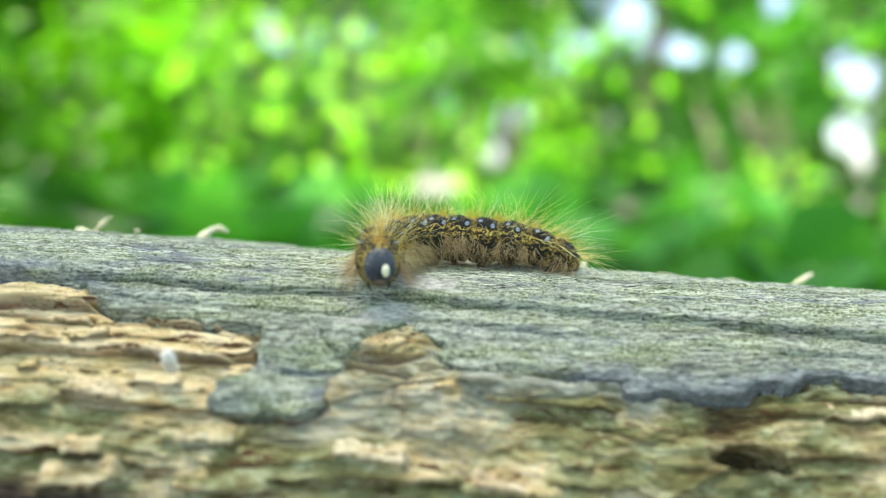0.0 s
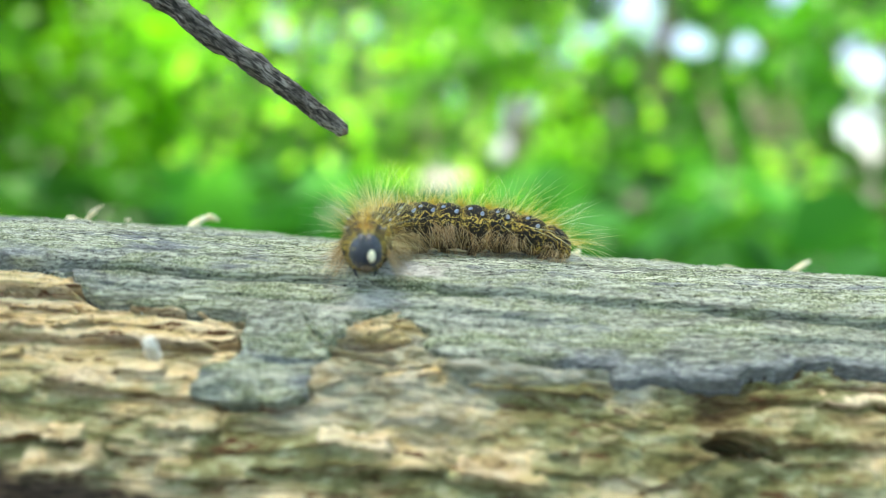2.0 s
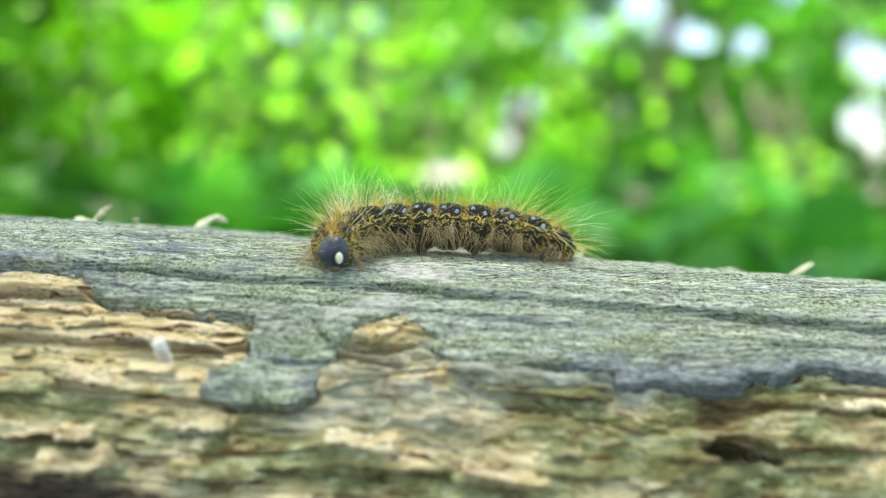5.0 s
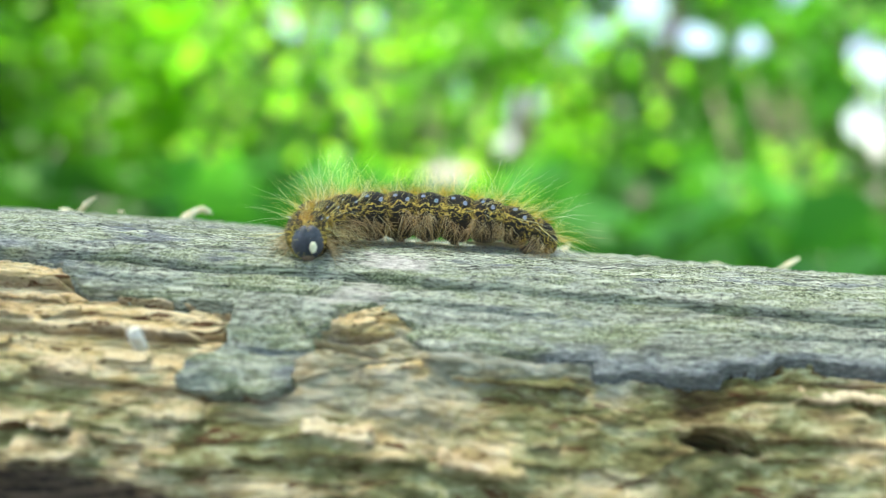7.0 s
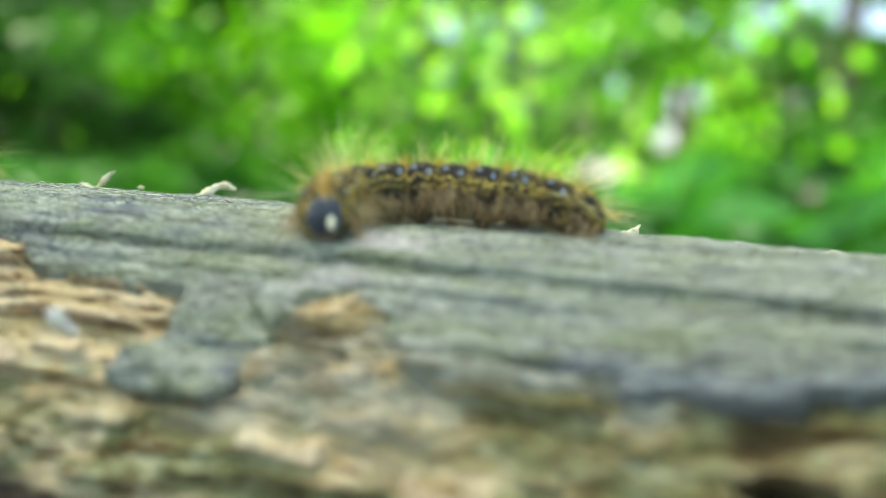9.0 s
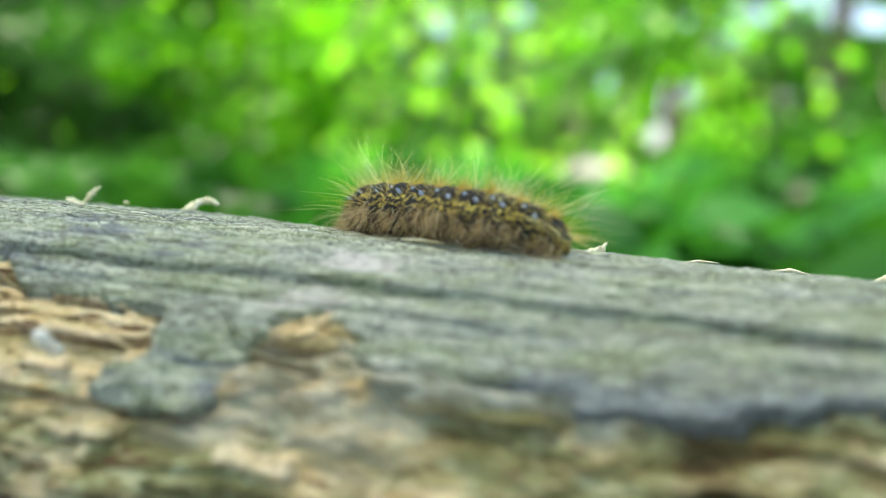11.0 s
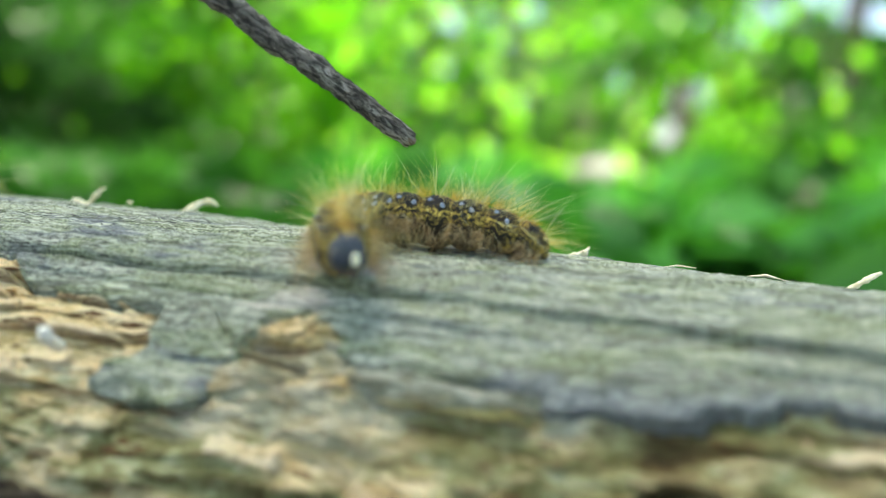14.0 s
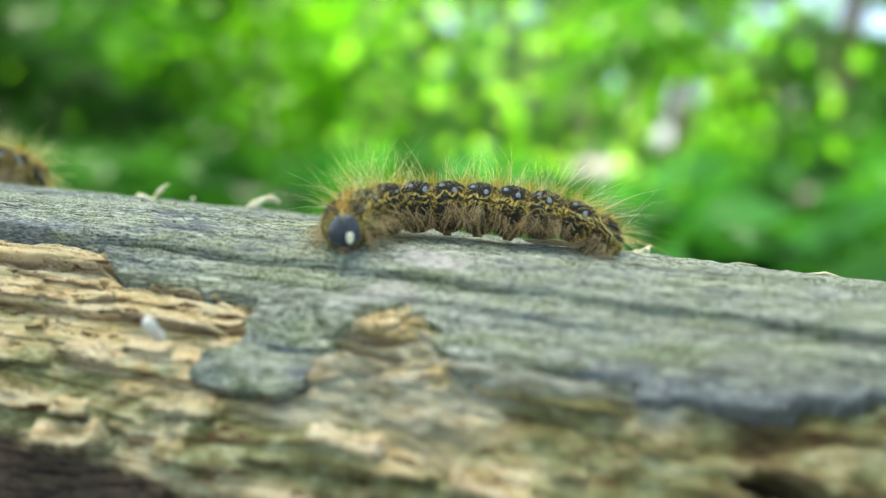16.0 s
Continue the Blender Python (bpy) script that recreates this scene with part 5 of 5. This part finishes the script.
# seconds, then the four points that bend the spine from tail to head, in millimetres
SPINES = [
    (0.00, (21.9, 127.8, 80.3), (13.0, 130.0, 82.7), (-13.6, 133.0, 86.0), (-8.8, 107.0, 80.1)),
    (0.50, (21.9, 127.8, 80.3), (13.4, 130.0, 82.6), (-13.6, 133.0, 86.0), (-8.7, 107.0, 80.2)),
    (1.00, (21.9, 127.8, 80.3), (13.0, 130.0, 82.4), (-13.8, 133.0, 85.7), (-8.5, 107.0, 80.0)),
    (1.50, (21.9, 127.8, 80.3), (13.1, 130.0, 82.2), (-13.5, 133.0, 85.6), (-8.9, 107.0, 80.1)),
    (2.00, (21.9, 127.8, 80.3), (12.9, 130.0, 82.4), (-13.5, 133.0, 85.8), (-8.7, 107.0, 80.2)),
    (2.10, (21.9, 127.8, 80.3), (12.5, 130.0, 82.2), (-13.9, 133.0, 85.5), (-8.9, 107.0, 79.8)),
    (2.20, (21.9, 127.8, 80.3), (11.8, 130.0, 81.9), (-14.6, 133.0, 85.3), (-10.5, 107.0, 79.8)),
    (2.25, (21.9, 127.8, 80.3), (12.4, 129.5, 83.2), (-19.1, 132.0, 87.9), (-22.5, 128.5, 83.2)),
    (2.30, (21.9, 127.8, 80.3), (12.9, 129.0, 84.4), (-13.6, 131.0, 86.5), (-1.7, 150.0, 81.2)),
    (2.40, (21.9, 127.8, 80.3), (9.9, 129.0, 83.9), (-16.6, 131.0, 86.0), (-5.2, 150.0, 80.6)),
    (2.50, (21.9, 127.8, 80.3), (9.7, 129.0, 84.2), (-16.8, 131.0, 86.2), (-5.4, 150.0, 80.8)),
    (2.55, (21.9, 127.8, 80.3), (11.6, 129.5, 83.1), (-19.9, 132.0, 87.8), (-17.4, 130.0, 83.4)),
    (2.60, (21.9, 127.8, 80.3), (13.4, 130.0, 82.1), (-12.9, 133.0, 85.4), (-1.1, 110.0, 81.4)),
    (2.70, (21.9, 127.8, 80.3), (13.1, 130.0, 82.1), (-13.0, 133.0, 85.3), (-8.6, 107.0, 80.8)),
    (2.80, (21.9, 127.8, 80.3), (12.9, 130.0, 81.6), (-13.2, 133.0, 84.8), (-9.1, 107.0, 80.1)),
    (2.90, (21.9, 127.8, 80.3), (14.5, 130.0, 83.4), (-19.2, 131.0, 84.8), (-15.1, 116.0, 81.0)),
    (2.95, (21.9, 127.8, 80.3), (17.5, 129.5, 83.6), (-17.2, 131.0, 87.3), (-27.1, 134.0, 83.0)),
    (3.00, (21.9, 127.8, 80.3), (20.6, 129.0, 83.7), (-5.3, 131.0, 85.7), (7.8, 152.0, 80.3)),
    (3.10, (21.9, 127.8, 80.3), (9.6, 129.0, 83.3), (-16.4, 131.0, 85.3), (-5.1, 150.0, 79.8)),
    (3.20, (21.9, 127.8, 80.3), (11.6, 129.0, 83.6), (-14.5, 131.0, 85.6), (-2.9, 150.0, 80.2)),
    (3.60, (21.9, 127.8, 80.3), (11.5, 129.0, 83.5), (-14.8, 131.0, 85.5), (-3.2, 150.0, 80.1)),
    (3.90, (21.9, 127.8, 80.3), (13.4, 129.5, 83.6), (-21.7, 131.0, 87.4), (-26.1, 131.0, 82.3)),
    (4.20, (21.9, 127.8, 80.3), (15.4, 130.0, 83.8), (-18.7, 131.0, 85.2), (-14.1, 112.0, 80.3)),
    (5.30, (21.9, 127.8, 80.3), (12.6, 130.0, 84.5), (-20.4, 131.0, 85.9), (-15.4, 112.0, 80.2)),
    (5.50, (21.9, 127.8, 80.3), (12.3, 130.0, 84.6), (-20.7, 131.0, 86.1), (-15.6, 112.0, 80.6)),
    (6.00, (21.9, 127.8, 80.3), (12.5, 130.0, 84.6), (-20.8, 131.0, 86.1), (-15.6, 112.0, 80.8)),
    (6.50, (21.9, 127.8, 80.3), (12.7, 130.0, 84.5), (-21.0, 131.0, 85.8), (-15.7, 112.0, 80.5)),
    (7.00, (21.9, 127.8, 80.3), (11.9, 130.0, 84.7), (-21.2, 131.0, 86.0), (-15.7, 112.0, 80.3)),
    (7.20, (21.9, 127.8, 80.3), (8.5, 130.0, 84.0), (-24.9, 131.0, 85.2), (-18.2, 112.0, 80.6)),
    (7.40, (21.9, 127.8, 80.3), (8.2, 130.0, 85.1), (-24.3, 131.0, 86.2), (-17.0, 112.0, 81.1)),
    (7.45, (21.9, 127.8, 80.3), (12.5, 129.2, 82.6), (-18.6, 129.8, 87.2), (-31.1, 117.0, 87.2)),
    (7.50, (21.9, 127.8, 80.3), (16.8, 128.5, 80.1), (-2.8, 128.5, 84.1), (-19.1, 122.0, 85.2)),
    (7.55, (21.9, 127.8, 80.3), (10.5, 128.8, 83.2), (-17.3, 129.8, 88.4), (-31.1, 136.0, 87.2)),
    (7.60, (21.9, 127.8, 80.3), (4.2, 129.0, 86.4), (-21.7, 131.0, 88.7), (-14.1, 150.0, 82.8)),
    (7.70, (21.9, 127.8, 80.3), (6.0, 129.0, 85.5), (-19.6, 131.0, 87.8), (-12.2, 150.0, 82.0)),
    (7.75, (21.9, 127.8, 80.3), (8.9, 129.5, 85.4), (-21.5, 132.0, 90.0), (-24.2, 127.0, 84.3)),
    (7.80, (21.9, 127.8, 80.3), (11.7, 130.0, 85.2), (-13.4, 133.0, 88.2), (4.8, 104.0, 82.3)),
    (7.90, (21.9, 127.8, 80.3), (11.4, 130.0, 84.3), (-13.6, 133.0, 87.2), (2.8, 106.0, 82.2)),
    (8.00, (21.9, 127.8, 80.3), (10.8, 130.0, 83.4), (-14.2, 133.0, 86.3), (1.3, 106.0, 81.2)),
    (8.10, (21.9, 127.8, 80.3), (12.4, 128.5, 77.7), (-6.1, 128.5, 81.4), (-16.2, 112.0, 82.4)),
    (8.15, (21.9, 127.8, 80.3), (12.0, 128.8, 80.4), (-14.4, 129.8, 85.3), (-28.2, 131.0, 84.4)),
    (8.20, (21.9, 127.8, 80.3), (11.6, 129.0, 83.1), (-12.7, 131.0, 85.3), (-6.1, 150.0, 80.2)),
    (8.30, (21.9, 127.8, 80.3), (3.5, 129.0, 83.4), (-21.3, 131.0, 85.6), (-15.8, 150.0, 80.7)),
    (8.40, (21.9, 127.8, 80.3), (4.1, 129.0, 83.3), (-20.4, 131.0, 85.4), (-14.8, 150.0, 80.7)),
    (8.50, (21.9, 127.8, 80.3), (3.8, 129.0, 82.8), (-20.4, 131.0, 84.9), (-14.9, 150.0, 80.2)),
    (8.55, (21.9, 127.8, 80.3), (7.7, 129.5, 82.7), (-21.1, 132.0, 87.1), (-26.9, 129.0, 82.2)),
    (8.60, (21.9, 127.8, 80.3), (11.5, 130.0, 82.6), (-11.9, 133.0, 85.4), (3.9, 108.0, 79.2)),
    (8.70, (21.9, 127.8, 80.3), (11.4, 130.0, 84.5), (-17.7, 131.0, 85.8), (-9.0, 112.0, 80.9)),
    (8.80, (21.9, 127.8, 80.3), (10.6, 130.0, 84.2), (-18.6, 131.0, 85.4), (-9.7, 112.0, 80.7)),
    (9.00, (21.9, 127.8, 80.3), (9.7, 130.0, 83.8), (-19.0, 131.0, 85.0), (-10.0, 112.0, 79.9)),
    (9.10, (21.9, 127.8, 80.3), (5.8, 128.5, 78.3), (-11.8, 128.5, 81.8), (-20.6, 112.0, 82.4)),
    (9.20, (21.9, 127.8, 80.3), (6.0, 128.8, 81.2), (-19.4, 129.8, 86.0), (-32.6, 131.0, 84.4)),
    (9.30, (21.9, 127.8, 80.3), (6.1, 129.0, 84.1), (-17.0, 131.0, 86.2), (-11.4, 150.0, 82.0)),
    (9.40, (21.9, 127.8, 80.3), (5.8, 129.0, 84.0), (-17.1, 131.0, 86.1), (-11.5, 150.0, 81.9)),
    (9.50, (21.9, 127.8, 80.3), (6.0, 129.0, 83.5), (-16.8, 131.0, 85.5), (-11.1, 150.0, 81.3)),
    (9.55, (21.9, 127.8, 80.3), (8.5, 129.5, 82.8), (-19.2, 132.0, 87.1), (-23.1, 128.0, 83.3)),
    (9.60, (21.9, 127.8, 80.3), (11.1, 130.0, 82.1), (-11.7, 133.0, 84.7), (4.8, 106.0, 79.0)),
    (9.70, (21.9, 127.8, 80.3), (5.1, 130.0, 85.5), (-25.9, 131.0, 86.6), (-15.6, 112.0, 82.1)),
    (9.80, (21.9, 127.8, 80.3), (6.0, 130.0, 83.5), (-24.9, 131.0, 84.5), (-14.7, 112.0, 79.0)),
    (9.90, (21.9, 127.8, 80.3), (7.4, 130.0, 83.8), (-24.4, 131.0, 84.8), (-14.1, 112.0, 79.3)),
    (10.00, (21.9, 127.8, 80.3), (4.6, 130.0, 84.9), (-29.9, 131.0, 85.9), (-18.6, 112.0, 82.2)),
    (10.05, (21.9, 127.8, 80.3), (9.2, 129.5, 84.0), (-25.0, 131.0, 87.5), (-30.6, 132.0, 84.2)),
    (10.10, (21.9, 127.8, 80.3), (13.8, 129.0, 83.2), (-10.2, 131.0, 85.2), (-3.8, 152.0, 79.9)),
    (10.20, (21.9, 127.8, 80.3), (14.7, 129.0, 83.2), (-9.2, 131.0, 85.2), (-2.7, 152.0, 79.9)),
    (10.80, (21.9, 127.8, 80.3), (14.2, 129.0, 83.2), (-9.6, 131.0, 85.1), (-2.8, 150.0, 80.0)),
    (11.15, (21.9, 127.8, 80.3), (12.4, 129.5, 82.8), (-16.7, 132.0, 87.0), (-14.8, 127.5, 82.0)),
    (11.50, (21.9, 127.8, 80.3), (10.5, 130.0, 82.4), (-13.8, 133.0, 84.9), (0.9, 105.0, 78.3)),
    (12.30, (21.9, 127.8, 80.3), (10.6, 130.0, 82.4), (-13.6, 133.0, 84.9), (1.7, 104.0, 79.0)),
    (12.60, (21.9, 127.8, 80.3), (9.7, 130.0, 82.5), (-14.6, 133.0, 84.9), (1.3, 104.0, 78.8)),
    (13.00, (21.9, 127.8, 80.3), (10.2, 130.0, 82.6), (-13.9, 133.0, 85.0), (1.3, 104.0, 78.8)),
    (13.40, (21.9, 127.8, 80.3), (10.2, 130.0, 83.4), (-15.2, 133.0, 85.9), (1.0, 104.0, 79.6)),
    (13.60, (21.9, 127.8, 80.3), (11.1, 130.0, 83.1), (-14.5, 133.0, 85.5), (2.0, 104.0, 79.1)),
    (14.00, (21.9, 127.8, 80.3), (9.7, 130.0, 83.1), (-16.2, 133.0, 85.5), (0.8, 104.0, 79.6)),
    (14.10, (21.9, 127.8, 80.3), (9.9, 130.0, 82.7), (-16.0, 133.0, 85.1), (0.9, 104.0, 79.3)),
    (14.15, (21.9, 127.8, 80.3), (12.5, 129.5, 85.1), (-17.9, 132.0, 89.2), (-15.0, 127.0, 86.7)),
    (14.20, (21.9, 127.8, 80.3), (15.1, 129.0, 87.5), (-9.9, 131.0, 89.4), (-3.0, 150.0, 84.7)),
    (14.30, (21.9, 127.8, 80.3), (17.1, 129.0, 86.1), (-7.6, 131.0, 87.9), (-0.8, 152.0, 83.1)),
    (14.40, (21.9, 127.8, 80.3), (16.0, 129.0, 84.9), (-8.8, 131.0, 86.7), (-1.7, 150.0, 81.7)),
    (14.50, (21.9, 127.8, 80.3), (16.1, 129.0, 84.5), (-8.6, 131.0, 86.3), (-1.5, 150.0, 81.3)),
    (14.60, (21.9, 127.8, 80.3), (15.1, 129.0, 83.9), (-9.4, 131.0, 85.6), (-2.3, 150.0, 80.6)),
    (14.70, (21.9, 127.8, 80.3), (14.6, 129.0, 84.1), (-9.7, 131.0, 85.7), (-2.6, 150.0, 80.9)),
    (14.75, (21.9, 127.8, 80.3), (11.7, 128.8, 82.4), (-14.8, 129.8, 86.8), (-38.6, 138.0, 86.1)),
    (14.80, (21.9, 127.8, 80.3), (8.7, 128.5, 80.6), (-9.9, 128.5, 83.9), (-26.6, 126.0, 84.1)),
    (14.90, (21.9, 127.8, 80.3), (7.8, 128.5, 81.2), (-10.7, 128.5, 84.4), (-27.3, 126.0, 84.6)),
    (15.00, (21.9, 127.8, 80.3), (8.5, 128.5, 81.4), (-9.8, 128.5, 84.6), (-26.2, 126.0, 84.7)),
    (15.10, (21.9, 127.8, 80.3), (11.7, 128.5, 82.1), (-6.4, 128.5, 85.4), (-21.9, 124.0, 85.5)),
    (15.20, (21.9, 127.8, 80.3), (13.8, 128.5, 80.0), (-4.2, 128.5, 83.2), (-16.7, 116.0, 83.5)),
    (15.30, (21.9, 127.8, 80.3), (13.3, 130.0, 83.8), (-18.5, 131.0, 84.2), (-10.3, 112.0, 79.9)),
    (15.50, (21.9, 127.8, 80.3), (8.7, 130.0, 84.5), (-23.5, 131.0, 85.0), (-14.9, 112.0, 80.2)),
    (15.80, (21.9, 127.8, 80.3), (9.3, 130.0, 85.3), (-25.3, 131.0, 85.7), (-16.4, 112.0, 80.5)),
    (16.00, (21.9, 127.8, 80.3), (12.2, 130.0, 85.5), (-23.6, 131.0, 85.9), (-15.0, 112.0, 80.7)),
]
# seconds, the twig's tip and a place further up it, in millimetres
STICK_AT = [
    (0.0, (-55.2, 132.0, 147.5), (-78.1, 118.0, 165.6)),
    (0.5, (-47.5, 132.0, 130.5), (-69.7, 118.0, 145.7)),
    (0.6, (-39.3, 132.0, 104.2), (-60.9, 120.0, 120.3)),
    (1.0, (-30.5, 132.0, 104.2), (-51.1, 120.0, 119.6)),
    (1.5, (-21.9, 132.0, 100.1), (-45.9, 120.0, 118.2)),
    (2.0, (-14.9, 132.0, 99.0), (-40.6, 120.0, 117.8)),
    (2.2, (-12.0, 132.0, 93.9), (-37.6, 120.0, 114.8)),
    (2.4, (-9.0, 132.0, 94.8), (-40.5, 120.0, 118.7)),
    (2.6, (-20.4, 132.0, 129.9), (-44.3, 120.0, 147.7)),
    (3.2, (-35.0, 132.0, 156.9), (-62.9, 118.0, 173.0)),
    (12.3, (-28.1, 132.0, 147.0), (-53.6, 118.0, 164.0)),
    (13.5, (-16.5, 132.0, 122.6), (-33.1, 120.0, 135.7)),
    (13.6, (-7.7, 132.0, 109.2), (-17.6, 126.0, 115.8)),
    (13.7, (-4.9, 132.0, 100.0), (-25.3, 120.0, 114.5)),
    (13.9, (-0.5, 132.0, 95.1), (-26.0, 120.0, 114.1)),
    (14.1, (2.2, 132.0, 93.1), (-24.5, 120.0, 113.6)),
    (14.2, (2.9, 132.0, 88.3), (-12.6, 126.0, 100.5)),
    (14.3, (1.2, 132.0, 94.9), (-18.2, 126.0, 109.4)),
    (14.5, (-21.6, 132.0, 132.2), (-42.1, 120.0, 148.5)),
    (16.0, (-43.3, 132.0, 153.4), (-73.0, 118.0, 173.3)),
]


_, SECOND_SEGS, SECOND_HEAD = build_caterpillar(ROOT, "hairy orange-brown caterpillar resting on the back of the log", 11)
SECOND_AT = [(-90.5, 146.0, 86.4), (-94.0, 147.0, 90.4), (-113.0, 147.0, 90.8), (-131.0, 146.0, 92.0)]
for ob, m in zip(SECOND_SEGS + [SECOND_HEAD], spine(SECOND_AT)):
    ob.matrix_local = m


def motions():
    poses = [(t, spine(p)) for t, *p in SPINES]
    for n in range(SEG_N):
        walk(LARVA_SEGS[n], [(t, p[n]) for t, p in poses])
    walk(LARVA_HEAD, [(t, p[SEG_N]) for t, p in poses])
    rows = []
    for t, tip, far in STICK_AT:
        a, b = Vector(tip) * 0.001, Vector(far) * 0.001
        m = (b - a).to_track_quat("Z", "Y").to_matrix().to_4x4()
        m.translation = a
        rows.append((t, m))
    walk(STICK, rows)


motions()
